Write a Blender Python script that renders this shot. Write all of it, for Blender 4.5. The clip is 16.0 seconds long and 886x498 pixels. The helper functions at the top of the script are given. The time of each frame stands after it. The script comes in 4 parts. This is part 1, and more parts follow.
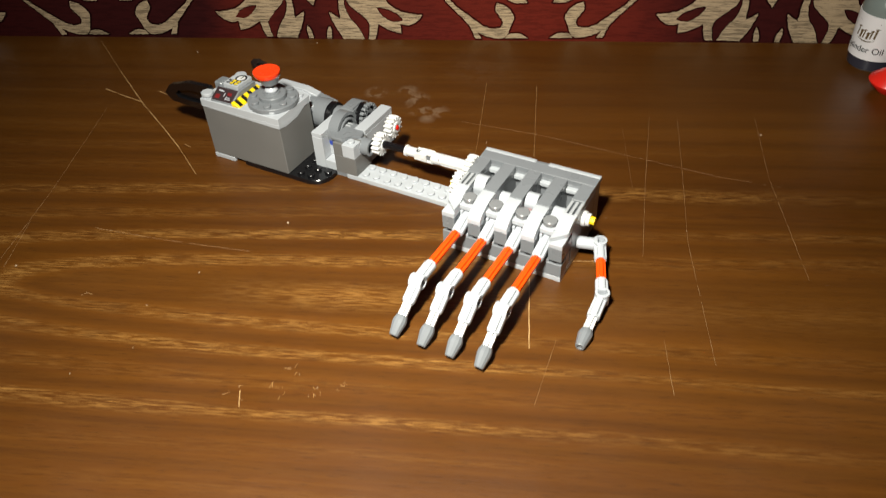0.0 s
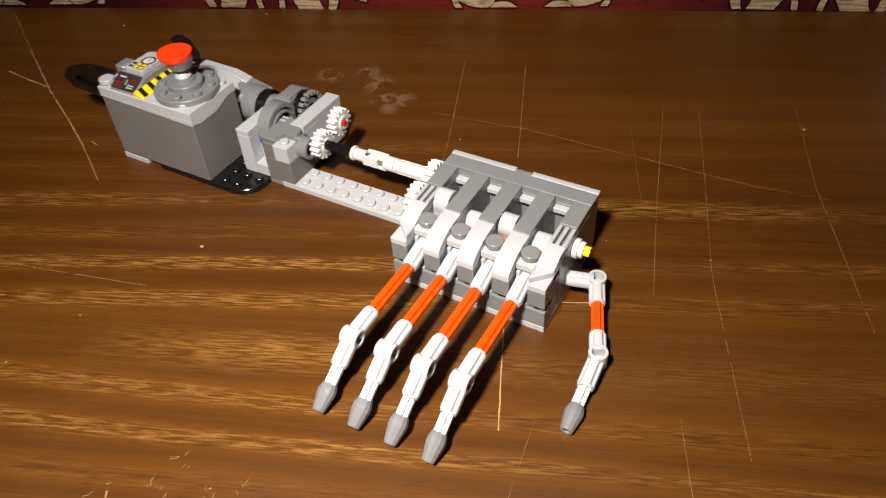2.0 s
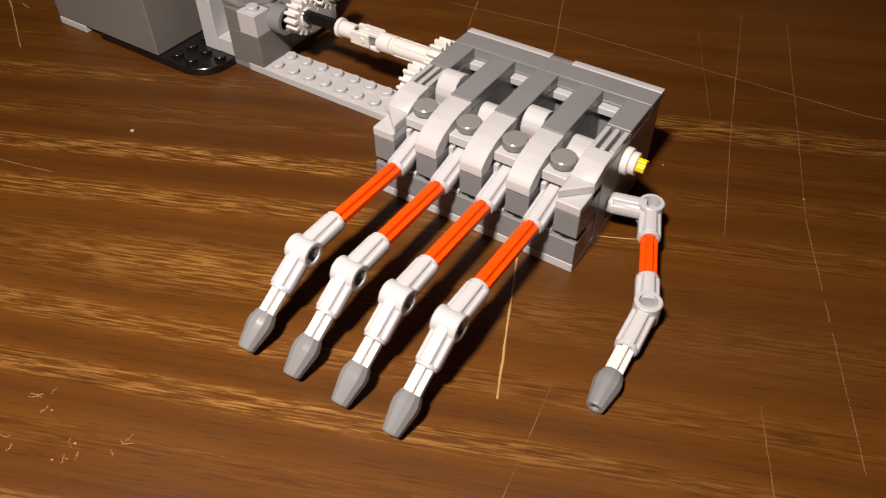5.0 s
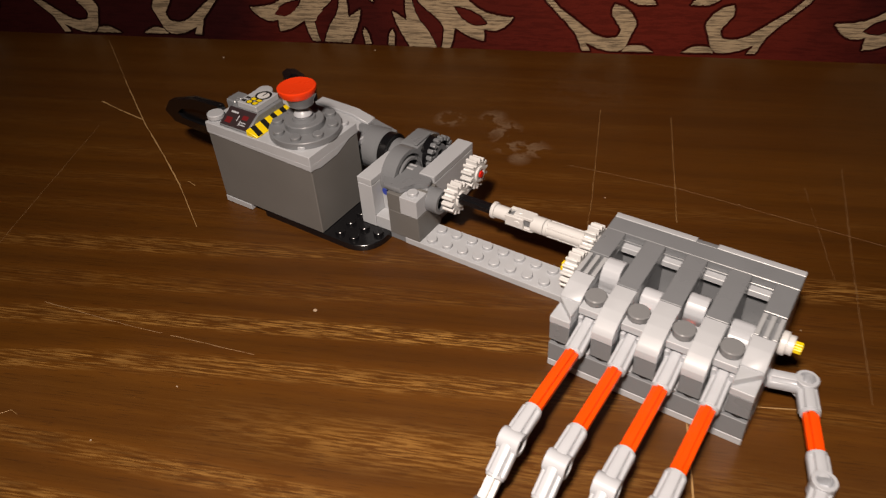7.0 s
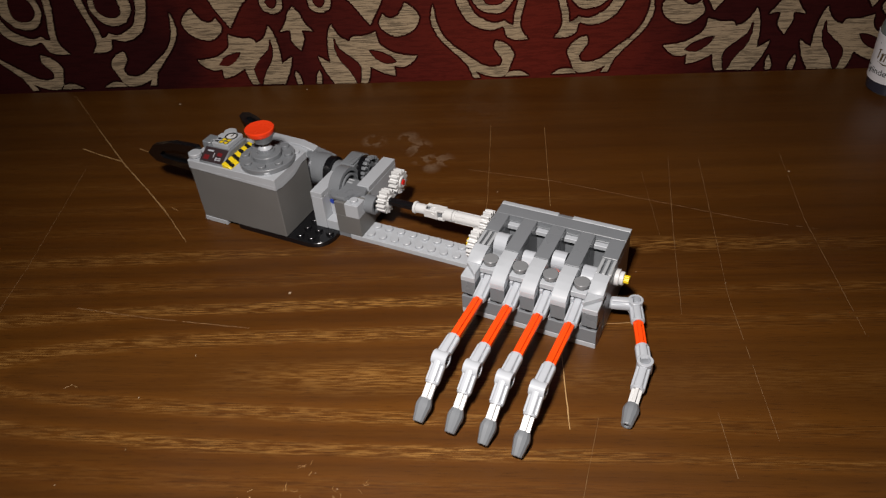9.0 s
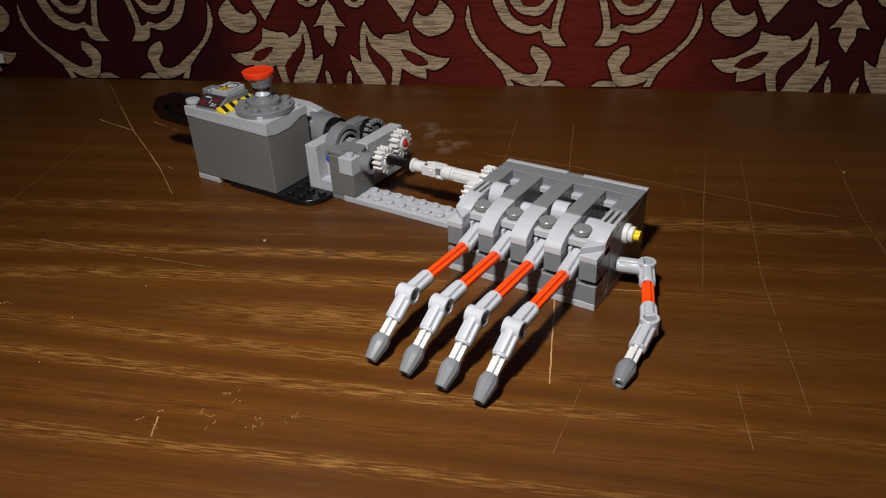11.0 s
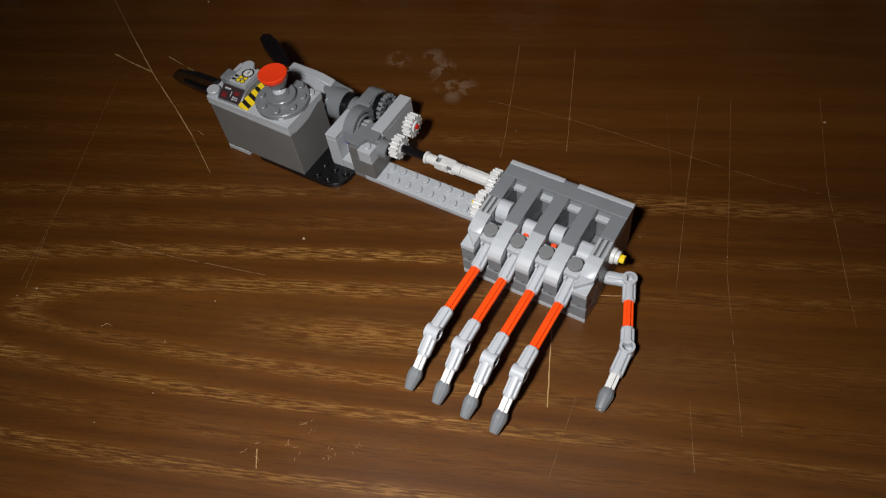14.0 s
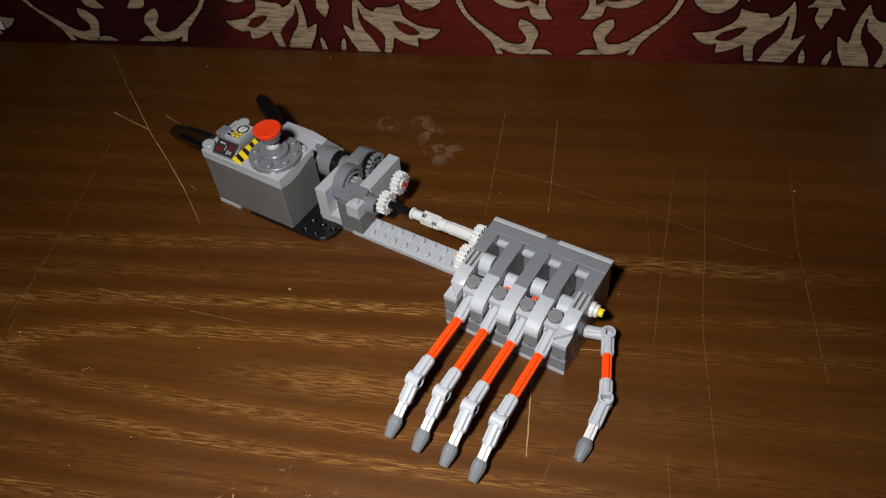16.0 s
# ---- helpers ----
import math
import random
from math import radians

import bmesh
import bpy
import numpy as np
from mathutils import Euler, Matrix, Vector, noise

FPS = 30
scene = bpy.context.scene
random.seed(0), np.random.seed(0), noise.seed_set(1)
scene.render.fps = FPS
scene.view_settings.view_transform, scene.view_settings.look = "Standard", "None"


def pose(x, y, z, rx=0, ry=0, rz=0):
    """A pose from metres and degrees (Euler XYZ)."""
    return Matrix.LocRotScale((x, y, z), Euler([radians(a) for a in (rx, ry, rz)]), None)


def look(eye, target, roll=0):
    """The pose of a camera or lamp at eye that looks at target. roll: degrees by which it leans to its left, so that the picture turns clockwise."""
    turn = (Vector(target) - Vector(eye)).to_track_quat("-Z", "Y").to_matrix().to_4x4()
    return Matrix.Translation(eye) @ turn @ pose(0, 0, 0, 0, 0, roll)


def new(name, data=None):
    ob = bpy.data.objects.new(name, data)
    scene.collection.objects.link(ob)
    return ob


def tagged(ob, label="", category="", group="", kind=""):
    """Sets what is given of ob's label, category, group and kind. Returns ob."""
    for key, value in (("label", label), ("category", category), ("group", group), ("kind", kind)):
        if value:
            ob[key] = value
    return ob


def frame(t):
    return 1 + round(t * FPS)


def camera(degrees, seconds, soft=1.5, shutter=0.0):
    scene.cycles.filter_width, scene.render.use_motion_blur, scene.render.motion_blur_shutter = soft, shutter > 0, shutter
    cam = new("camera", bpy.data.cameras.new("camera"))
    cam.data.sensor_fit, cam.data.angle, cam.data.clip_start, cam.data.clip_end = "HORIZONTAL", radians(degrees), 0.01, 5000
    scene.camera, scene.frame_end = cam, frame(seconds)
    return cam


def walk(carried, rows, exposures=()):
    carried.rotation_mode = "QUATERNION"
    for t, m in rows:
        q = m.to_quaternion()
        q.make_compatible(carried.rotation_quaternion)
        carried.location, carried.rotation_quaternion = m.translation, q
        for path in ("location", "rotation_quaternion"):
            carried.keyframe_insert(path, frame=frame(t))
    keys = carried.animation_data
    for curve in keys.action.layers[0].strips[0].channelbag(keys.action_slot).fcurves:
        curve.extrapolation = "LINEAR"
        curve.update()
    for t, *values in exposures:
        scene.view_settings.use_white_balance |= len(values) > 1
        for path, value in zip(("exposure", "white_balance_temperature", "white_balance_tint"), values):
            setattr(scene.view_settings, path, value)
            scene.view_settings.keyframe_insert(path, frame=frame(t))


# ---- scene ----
from mathutils.geometry import tessellate_polygon

cam = camera(60.2, 16.0, 1.2, 0.5)
PATH = [
    (0, (0.157, -0.302, 0.29), (-0.603, 0.999, -1.025), -3.1),
    (0.5, (0.15, -0.283, 0.296), (-0.617, 1.023, -1.011), -2.6),
    (1, (0.144, -0.267, 0.293), (-0.608, 1.029, -1.032), -2.6),
    (1.5, (0.138, -0.237, 0.27), (-0.608, 1.028, -1.089), -0.8),
    (2, (0.134, -0.207, 0.245), (-0.628, 1.032, -1.127), -4.0),
    (2.5, (0.115, -0.185, 0.205), (-0.621, 1.08, -1.159), -3.4),
    (3, (0.118, -0.166, 0.169), (-0.622, 1.085, -1.205), -0.4),
    (3.2, (0.121, -0.159, 0.163), (-0.628, 1.096, -1.202), 0.3),
    (5.3, (0.11, -0.169, 0.17), (-0.674, 1.012, -1.241), -0.6),
    (5.5, (0.102, -0.175, 0.178), (-0.709, 1.006, -1.218), -1.4),
    (6, (0.075, -0.181, 0.199), (-0.785, 1.032, -1.139), -3.2),
    (6.5, (0.063, -0.18, 0.212), (-0.82, 1.04, -1.104), -4.0),
    (7, (0.07, -0.189, 0.22), (-0.822, 1.058, -1.064), -3.8),
    (7.5, (0.099, -0.225, 0.246), (-0.7, 1.095, -1.026), -4.3),
    (8, (0.107, -0.256, 0.267), (-0.654, 1.092, -0.999), -6.0),
    (8.5, (0.111, -0.265, 0.276), (-0.613, 1.088, -1.005), -5.1),
    (9, (0.12, -0.272, 0.284), (-0.615, 1.085, -0.988), -4.6),
    (9.2, (0.122, -0.28, 0.28), (-0.626, 1.099, -0.96), -3.6),
    (11.3, (0.156, -0.264, 0.183), (-0.815, 1.178, -0.808), -2.6),
    (11.5, (0.154, -0.264, 0.183), (-0.811, 1.186, -0.801), -2.5),
    (12, (0.149, -0.262, 0.188), (-0.82, 1.171, -0.814), -2.9),
    (12.5, (0.148, -0.261, 0.203), (-0.784, 1.134, -0.887), -3.6),
    (13, (0.143, -0.235, 0.277), (-0.653, 0.969, -1.107), -5.5),
    (13.5, (0.136, -0.216, 0.327), (-0.63, 0.786, -1.225), -8.7),
    (14, (0.13, -0.205, 0.348), (-0.611, 0.723, -1.262), -9.6),
    (14.5, (0.132, -0.201, 0.354), (-0.607, 0.754, -1.24), -9.2),
    (15, (0.132, -0.201, 0.357), (-0.608, 0.763, -1.231), -8.8),
    (15.5, (0.132, -0.203, 0.356), (-0.599, 0.789, -1.219), -7.3),
    (16, (0.14, -0.222, 0.345), (-0.643, 0.879, -1.131), -5.7),
]
walk(cam, [(t, look(eye, target, roll)) for t, eye, target, roll in PATH],
     [(0, 0.87, 6850, 4), (1, 0.87, 6950, 7), (2.5, 0.48, 7600, 16), (3.2, 0.22, 7800, 20), (5.5, 0.3, 7750, 21), (6.5, 0.27, 7750, 22), (7.0, 0.05, 7650, 19),
      (7.6, -0.03, 7200, 14), (8.2, -0.04, 6750, 13), (9.2, -0.05, 6620, 13), (11.5, -0.12, 6450, 11), (12.5, -0.08, 6480, 10), (14, -0.22, 6350, 10), (15, -0.22, 6350, 10),
      (16, -0.12, 6350, 10)])

# ---- light ----
world = bpy.data.worlds.new("room_air")
world.use_nodes = True
world.node_tree.nodes["Background"].inputs[0].default_value = (1.0, 0.86, 0.7, 1)
world.node_tree.nodes["Background"].inputs[1].default_value = 0.05
scene.world = world


def area_lamp(name, eye, target, size, watts, colour):
    data = bpy.data.lights.new(name, "AREA")
    data.spread = radians(104)
    data.shape, data.size, data.energy, data.color = "DISK", size, watts, colour
    ob = new(name, data)
    ob.matrix_world = look(eye, target)
    return ob


LAMP = (0.052, -0.28, 0.44)
area_lamp("lamp_light", LAMP, (-0.012, -0.06, 0.0), 0.055, 1.42, (1.0, 0.97, 0.93))


# ---- materials ----
def material(name, rough=0.5, metal=0.0, spec=0.5):
    m = bpy.data.materials.new(name)
    m.use_nodes = True
    b = m.node_tree.nodes["Principled BSDF"]
    b.inputs["Roughness"].default_value = rough
    b.inputs["Metallic"].default_value = metal
    b.inputs["Specular IOR Level"].default_value = spec
    return m, m.node_tree, b


def node(tree, kind, **values):
    n = tree.nodes.new(kind)
    for key, value in values.items():
        n.inputs[key].default_value = value
    return n


def noise_tex(tree, vector, scale, detail=4.0, rough=0.55):
    n = node(tree, "ShaderNodeTexNoise", Scale=scale, Detail=detail, Roughness=rough)
    tree.links.new(vector, n.inputs["Vector"])
    return n.outputs["Fac"]


def ramp(tree, fac, stops):
    n = tree.nodes.new("ShaderNodeValToRGB")
    while len(n.color_ramp.elements) < len(stops):
        n.color_ramp.elements.new(0.5)
    for e, (p, c) in zip(n.color_ramp.elements, stops):
        e.position, e.color = p, (*c, 1)
    tree.links.new(fac, n.inputs[0])
    return n.outputs[0]


def maths(tree, op, a, b=None):
    n = tree.nodes.new("ShaderNodeMath")
    n.operation = op
    for i, v in enumerate((a, b)):
        if v is None:
            continue
        if isinstance(v, (int, float)):
            n.inputs[i].default_value = v
        else:
            tree.links.new(v, n.inputs[i])
    return n.outputs[0]


def mix(tree, fac, a, b, blend="MIX"):
    n = tree.nodes.new("ShaderNodeMix")
    n.data_type, n.blend_type = "RGBA", blend
    for i, v in ((0, fac), (6, a), (7, b)):
        if isinstance(v, (int, float)):
            n.inputs[i].default_value = v
        elif isinstance(v, tuple):
            n.inputs[i].default_value = (*v, 1)
        else:
            tree.links.new(v, n.inputs[i])
    return n.outputs[2]


def bump(tree, bsdf, height, strength, distance):
    n = node(tree, "ShaderNodeBump", Strength=strength, Distance=distance)
    tree.links.new(height, n.inputs["Height"])
    tree.links.new(n.outputs[0], bsdf.inputs["Normal"])


def plastic(name, colour, rough=0.28, wear=0.06):
    """Moulded plastic: slight tone changes, fingered gloss, faint mould ripple."""
    m, t, b = material(name, rough)
    where = t.nodes.new("ShaderNodeNewGeometry").outputs["Position"]
    broad = noise_tex(t, where, 60, 3)
    fine = noise_tex(t, where, 900, 2)
    dark = tuple(c * (1 - 2 * wear) for c in colour)
    light = tuple(min(1, c * (1 + wear)) for c in colour)
    t.links.new(mix(t, broad, dark, light), b.inputs["Base Color"])
    r = maths(t, "ADD", maths(t, "MULTIPLY", broad, 0.22), rough - 0.09)
    t.links.new(r, b.inputs["Roughness"])
    bump(t, b, fine, 0.05, 0.0002)
    return m


LIGHT = plastic("light_grey_plastic", (0.420, 0.441, 0.468), 0.34)
DARK = plastic("dark_grey_plastic", (0.176, 0.187, 0.200))
BOXGREY = plastic("box_grey_plastic", (0.143, 0.140, 0.134), 0.42)
WHITE = plastic("white_plastic", (0.63, 0.63, 0.625), 0.3)
PALE = plastic("pale_grey_plastic", (0.447, 0.469, 0.503), 0.30)
ORANGE = plastic("orange_plastic", (0.92, 0.072, 0.006), 0.3)
RED = plastic("red_plastic", (0.85, 0.05, 0.01), 0.25)
SCARLET = plastic("scarlet_plastic", (0.85, 0.022, 0.014), 0.3)
YELLOW = plastic("yellow_plastic", (0.85, 0.62, 0.015), 0.3)
BLACK = plastic("black_plastic", (0.006, 0.006, 0.007), 0.2)
STEEL = plastic("pearl_grey_plastic", (0.185, 0.190, 0.196), 0.18)
GRILLE = plastic("grille_grey_plastic", (0.36, 0.375, 0.39), 0.25)
INK = plastic("black_print", (0.01, 0.01, 0.01), 0.4)
MAROON = plastic("maroon_print", (0.16, 0.012, 0.014), 0.4)
PRINT = plastic("dark_plum_print", (0.035, 0.022, 0.024), 0.4)
BRONZE = plastic("bronze_print", (0.13, 0.085, 0.035), 0.4)
BLUE = plastic("blue_plastic", (0.02, 0.05, 0.35), 0.3)
LABELWHITE = plastic("label_paper", (0.84, 0.82, 0.84), 0.5)
GLASSGREY = plastic("clouded_bottle", (0.20, 0.235, 0.225), 0.15)
OIL = plastic("dark_oil", (0.035, 0.035, 0.05), 0.15)

GRAIN = math.atan2(248, 605)          # the table and the curtain run this way


def wood():
    m, t, b = material("walnut_laminate", 0.42, 0.0, 0.42)
    where = t.nodes.new("ShaderNodeNewGeometry").outputs["Position"]
    turn = t.nodes.new("ShaderNodeMapping")
    turn.vector_type = "POINT"
    turn.inputs["Rotation"].default_value = (0, 0, -GRAIN)
    t.links.new(where, turn.inputs[0])

    def stretched(sx, sy, shift=0.0):
        s = t.nodes.new("ShaderNodeMapping")
        s.inputs["Scale"].default_value = (sx, sy, 1)
        s.inputs["Location"].default_value = (shift, shift * 1.7, 0)
        t.links.new(turn.outputs[0], s.inputs[0])
        return s.outputs[0]
    split = t.nodes.new("ShaderNodeSeparateXYZ")
    t.links.new(turn.outputs[0], split.inputs[0])
    # nested growth arches round one focus on the table
    du = maths(t, "ADD", split.outputs[0], 0.2306)
    dv = maths(t, "ADD", split.outputs[1], 0.0523)
    low = maths(t, "MINIMUM", maths(t, "MAXIMUM", maths(t, "DIVIDE", dv, -0.015), 0.0), 1.0)
    along, across = du, dv
    off = maths(t, "DIVIDE", dv, 0.032)
    core = maths(t, "MULTIPLY", maths(t, "MAXIMUM", maths(t, "SUBTRACT", 1.0, maths(t, "MULTIPLY", maths(t, "ABSOLUTE", off), 2.4)), 0.0),
                 ramp(t, du, [(0.08, (0, 0, 0)), (0.17, (1, 1, 1)), (0.30, (0.2, 0.2, 0.2))]))
    du = maths(t, "DIVIDE", du, maths(t, "ADD", maths(t, "MULTIPLY", off, off), 1.0))
    dv = maths(t, "MULTIPLY", dv, maths(t, "ADD", maths(t, "MULTIPLY", low, 2.0), 4.0))
    arch = maths(t, "SUBTRACT", maths(t, "SQRT", maths(t, "ADD", maths(t, "MULTIPLY", du, du), maths(t, "MULTIPLY", dv, dv))), du)
    sway = noise_tex(t, stretched(2.2, 11), 1.0, 4, 0.55)
    arch = maths(t, "ADD", arch, maths(t, "MULTIPLY", maths(t, "SUBTRACT", sway, 0.5), 0.11))
    pace = maths(t, "SUBTRACT", 2 * math.pi / 0.100, maths(t, "MULTIPLY", low, 0.2 * 2 * math.pi / 0.100))
    ring = maths(t, "COSINE", maths(t, "MULTIPLY", maths(t, "SUBTRACT", arch, 0.069), pace))
    fade = ramp(t, arch, [(0.40, (0.5, 0.5, 0.5)), (0.85, (0.22, 0.22, 0.22))])
    ring = maths(t, "ADD", maths(t, "MULTIPLY", ring, fade), 0.5)
    broad = noise_tex(t, stretched(0.9, 9, 3.0), 1.0, 4, 0.6)
    streaks = noise_tex(t, stretched(8, 230), 1.0, 4, 0.65)
    flecks = noise_tex(t, stretched(75, 1150), 1.0, 3, 0.62)
    lines = noise_tex(t, stretched(50, 1000, 2.0), 1.0, 3, 0.6)
    pores = noise_tex(t, stretched(75, 1700, 5.0), 1.0, 3, 0.6)
    base = ramp(t, broad, [(0.30, (0.0606, 0.0186, 0.0019)), (0.52, (0.0838, 0.0272, 0.0029)), (0.74, (0.1091, 0.0377, 0.0042))])
    base = mix(t, ramp(t, ring, [(0.05, (0.45, 0.45, 0.45)), (0.45, (0, 0, 0))]), base, (0.0444, 0.0145, 0.0016))
    base = mix(t, ramp(t, streaks, [(0.42, (0, 0, 0)), (0.76, (0.30, 0.30, 0.30))]), base, (0.1414, 0.0520, 0.0056))
    gold = maths(t, "MULTIPLY", ramp(t, ring, [(0.50, (0, 0, 0)), (0.88, (1, 1, 1))]), ramp(t, flecks, [(0.46, (0, 0, 0)), (0.58, (1, 1, 1))]))
    patchy = noise_tex(t, stretched(3.2, 20, 8.0), 1.0, 3, 0.5)
    gold = maths(t, "MULTIPLY", gold, ramp(t, patchy, [(0.30, (0.35, 0.35, 0.35)), (0.60, (1, 1, 1))]))
    stray = maths(t, "MULTIPLY", ramp(t, patchy, [(0.58, (0, 0, 0)), (0.74, (0.3, 0.3, 0.3))]), ramp(t, flecks, [(0.50, (0, 0, 0)), (0.66, (1, 1, 1))]))
    gold = maths(t, "MAXIMUM", gold, stray)
    gold = maths(t, "MULTIPLY", gold, ramp(t, streaks, [(0.35, (0.25, 0.25, 0.25)), (0.6, (1, 1, 1))]))
    near = ramp(t, arch, [(0.30, (1, 1, 1)), (0.62, (0.3, 0.3, 0.3))])
    # the arches differ in strength; the second one below the focus is the boldest
    above = ramp(t, arch, [(0.0, (0.5, 0.5, 0.5)), (0.12, (0.75, 0.75, 0.75)), (0.17, (0.8, 0.8, 0.8)), (0.22, (0.5, 0.5, 0.5)), (0.27, (0.10, 0.10, 0.10)), (0.36, (0.5, 0.5, 0.5)), (0.47, (0.15, 0.15, 0.15)), (0.57, (0.5, 0.5, 0.5))])
    below = ramp(t, arch, [(0.0, (0.4, 0.4, 0.4)), (0.12, (0.5, 0.5, 0.5)), (0.18, (1, 1, 1)), (0.24, (0.9, 0.9, 0.9)), (0.31, (0.05, 0.05, 0.05)), (0.37, (0.3, 0.3, 0.3)), (0.43, (0.9, 0.9, 0.9)), (0.55, (0.2, 0.2, 0.2))])
    bold = mix(t, low, above, below)
    gold = maths(t, "MULTIPLY", gold, bold)
    gold = maths(t, "MINIMUM", maths(t, "MULTIPLY", maths(t, "MULTIPLY", gold, near), 1.3), 1.0)
    gold = maths(t, "MULTIPLY", gold, ramp(t, along, [(0.20, (1, 1, 1)), (0.31, (0.3, 0.3, 0.3))]))
    # a loose run of flecks beside the palm
    run = maths(t, "MAXIMUM", maths(t, "SUBTRACT", 1.0, maths(t, "DIVIDE", maths(t, "ABSOLUTE", maths(t, "SUBTRACT", across, 0.100)), 0.009)), 0.0)
    run = maths(t, "MULTIPLY", run, ramp(t, along, [(0.25, (0, 0, 0)), (0.31, (0.75, 0.75, 0.75)), (0.44, (0.2, 0.2, 0.2))]))
    gold = maths(t, "MAXIMUM", gold, maths(t, "MULTIPLY", run, ramp(t, flecks, [(0.47, (0, 0, 0)), (0.58, (1, 1, 1))])))
    gold = maths(t, "MAXIMUM", gold, maths(t, "MULTIPLY", core, ramp(t, flecks, [(0.44, (0, 0, 0)), (0.60, (0.6, 0.6, 0.6))])))
    base = mix(t, gold, base, (0.345, 0.172, 0.044))
    base = mix(t, ramp(t, pores, [(0.33, (0.45, 0.45, 0.45)), (0.43, (0, 0, 0))]), base, (0.0202, 0.0072, 0.0016))
    band = maths(t, "MULTIPLY", ramp(t, ring, [(0.50, (0, 0, 0)), (0.85, (0.5, 0.5, 0.5))]), ramp(t, lines, [(0.38, (1, 1, 1)), (0.52, (0, 0, 0))]))
    base = mix(t, maths(t, "MULTIPLY", band, near), base, (0.0364, 0.0113, 0.0016))
    # dried pale residue beside the arm
    stain_noise = noise_tex(t, where, 75, 3, 0.6)
    stain = None
    for cx, cy, r in ((-0.142, 0.122, 0.010), (-0.121, 0.135, 0.009), (-0.110, 0.126, 0.012), (-0.100, 0.115, 0.011), (-0.088, 0.105, 0.007), (-0.086, 0.117, 0.010), (-0.088, 0.188, 0.033)):
        d = t.nodes.new("ShaderNodeVectorMath")
        d.operation = "DISTANCE"
        d.inputs[1].default_value = (cx, cy, 0)
        t.links.new(where, d.inputs[0])
        near = maths(t, "SUBTRACT", 1.0, maths(t, "DIVIDE", d.outputs["Value"], r))
        near = maths(t, "MAXIMUM", near, 0.0)
        near = maths(t, "MULTIPLY", near, 0.08 if r > 0.03 else 0.85)
        stain = near if stain is None else maths(t, "MAXIMUM", stain, near)
    patch = maths(t, "MULTIPLY", stain, maths(t, "MAXIMUM", maths(t, "SUBTRACT", 0.05, maths(t, "ABSOLUTE", maths(t, "SUBTRACT", stain_noise, 0.52))), 0.0))
    patch = maths(t, "MINIMUM", maths(t, "MULTIPLY", patch, 12.0), 0.2)
    patch = maths(t, "ADD", patch, maths(t, "MULTIPLY", stain, ramp(t, stain_noise, [(0.50, (0, 0, 0)), (0.58, (0.34, 0.34, 0.34))])))
    base = mix(t, patch, base, (0.34, 0.25, 0.17))
    t.links.new(base, b.inputs["Base Color"])
    smear = noise_tex(t, where, 14, 4)
    t.links.new(maths(t, "ADD", maths(t, "MULTIPLY", smear, 0.25), 0.30), b.inputs["Roughness"])
    bump(t, b, pores, 0.2, 0.0003)
    return m


WOOD = wood()


def cloth(name, low, high, thread, lift, lines, spec):
    """Woven cloth with slubbed threads; broad uneven stripes from low to high paint the folds' shading."""
    m, t, b = material(name, 0.7, 0.0, spec)
    where = t.nodes.new("ShaderNodeNewGeometry").outputs["Position"]
    turn = t.nodes.new("ShaderNodeMapping")
    turn.inputs["Rotation"].default_value = (0, 0, -GRAIN)
    t.links.new(where, turn.inputs[0])
    split = t.nodes.new("ShaderNodeSeparateXYZ")
    t.links.new(turn.outputs[0], split.inputs[0])
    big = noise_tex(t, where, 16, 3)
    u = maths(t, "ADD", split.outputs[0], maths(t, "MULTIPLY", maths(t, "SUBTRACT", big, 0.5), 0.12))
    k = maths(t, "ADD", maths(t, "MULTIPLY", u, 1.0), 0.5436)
    # lit and shaded folds put into the colour by position along u
    fold_shade = ramp(t, k, [(0.10, (0.12, 0.12, 0.12)), (0.27, (0.05, 0.05, 0.05)), (0.32, (0.6, 0.6, 0.6)), (0.39, (0.25, 0.25, 0.25)), (0.46, (0.65, 0.65, 0.65)),
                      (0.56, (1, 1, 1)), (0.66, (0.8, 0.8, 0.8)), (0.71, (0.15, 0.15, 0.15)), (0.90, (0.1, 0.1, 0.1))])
    s = t.nodes.new("ShaderNodeMapping")
    s.inputs["Scale"].default_value = (70, 70, lines)
    t.links.new(turn.outputs[0], s.inputs[0])
    weave = noise_tex(t, s.outputs[0], 1.0, 3, 0.7)
    fine = noise_tex(t, where, 1400, 2)
    base = mix(t, fold_shade, low, high)
    base = mix(t, ramp(t, weave, [(0.41, (thread, thread, thread)), (0.52, (0, 0, 0))]), base, tuple(c * 0.18 for c in low))
    base = mix(t, maths(t, "MULTIPLY", fine, 0.4), base, tuple(c * 0.4 for c in low))
    t.links.new(base, b.inputs["Base Color"])
    bump(t, b, weave, lift, 0.0008)
    return m


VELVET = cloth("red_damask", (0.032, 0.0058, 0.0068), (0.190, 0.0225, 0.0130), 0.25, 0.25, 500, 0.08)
CREAM = cloth("cream_thread", (0.52, 0.385, 0.245), (0.60, 0.44, 0.272), 0.75, 1.0, 1000, 0.2)
EDGING = cloth("dark_edging", (0.015, 0.0030, 0.0034), (0.058, 0.0075, 0.0052), 0.3, 0.3, 500, 0.05)


def plain(name, colour, rough=0.8):
    m, t, b = material(name, rough)
    where = t.nodes.new("ShaderNodeNewGeometry").outputs["Position"]
    n = noise_tex(t, where, 3, 6)
    t.links.new(mix(t, n, tuple(c * 0.85 for c in colour), colour), b.inputs["Base Color"])
    return m


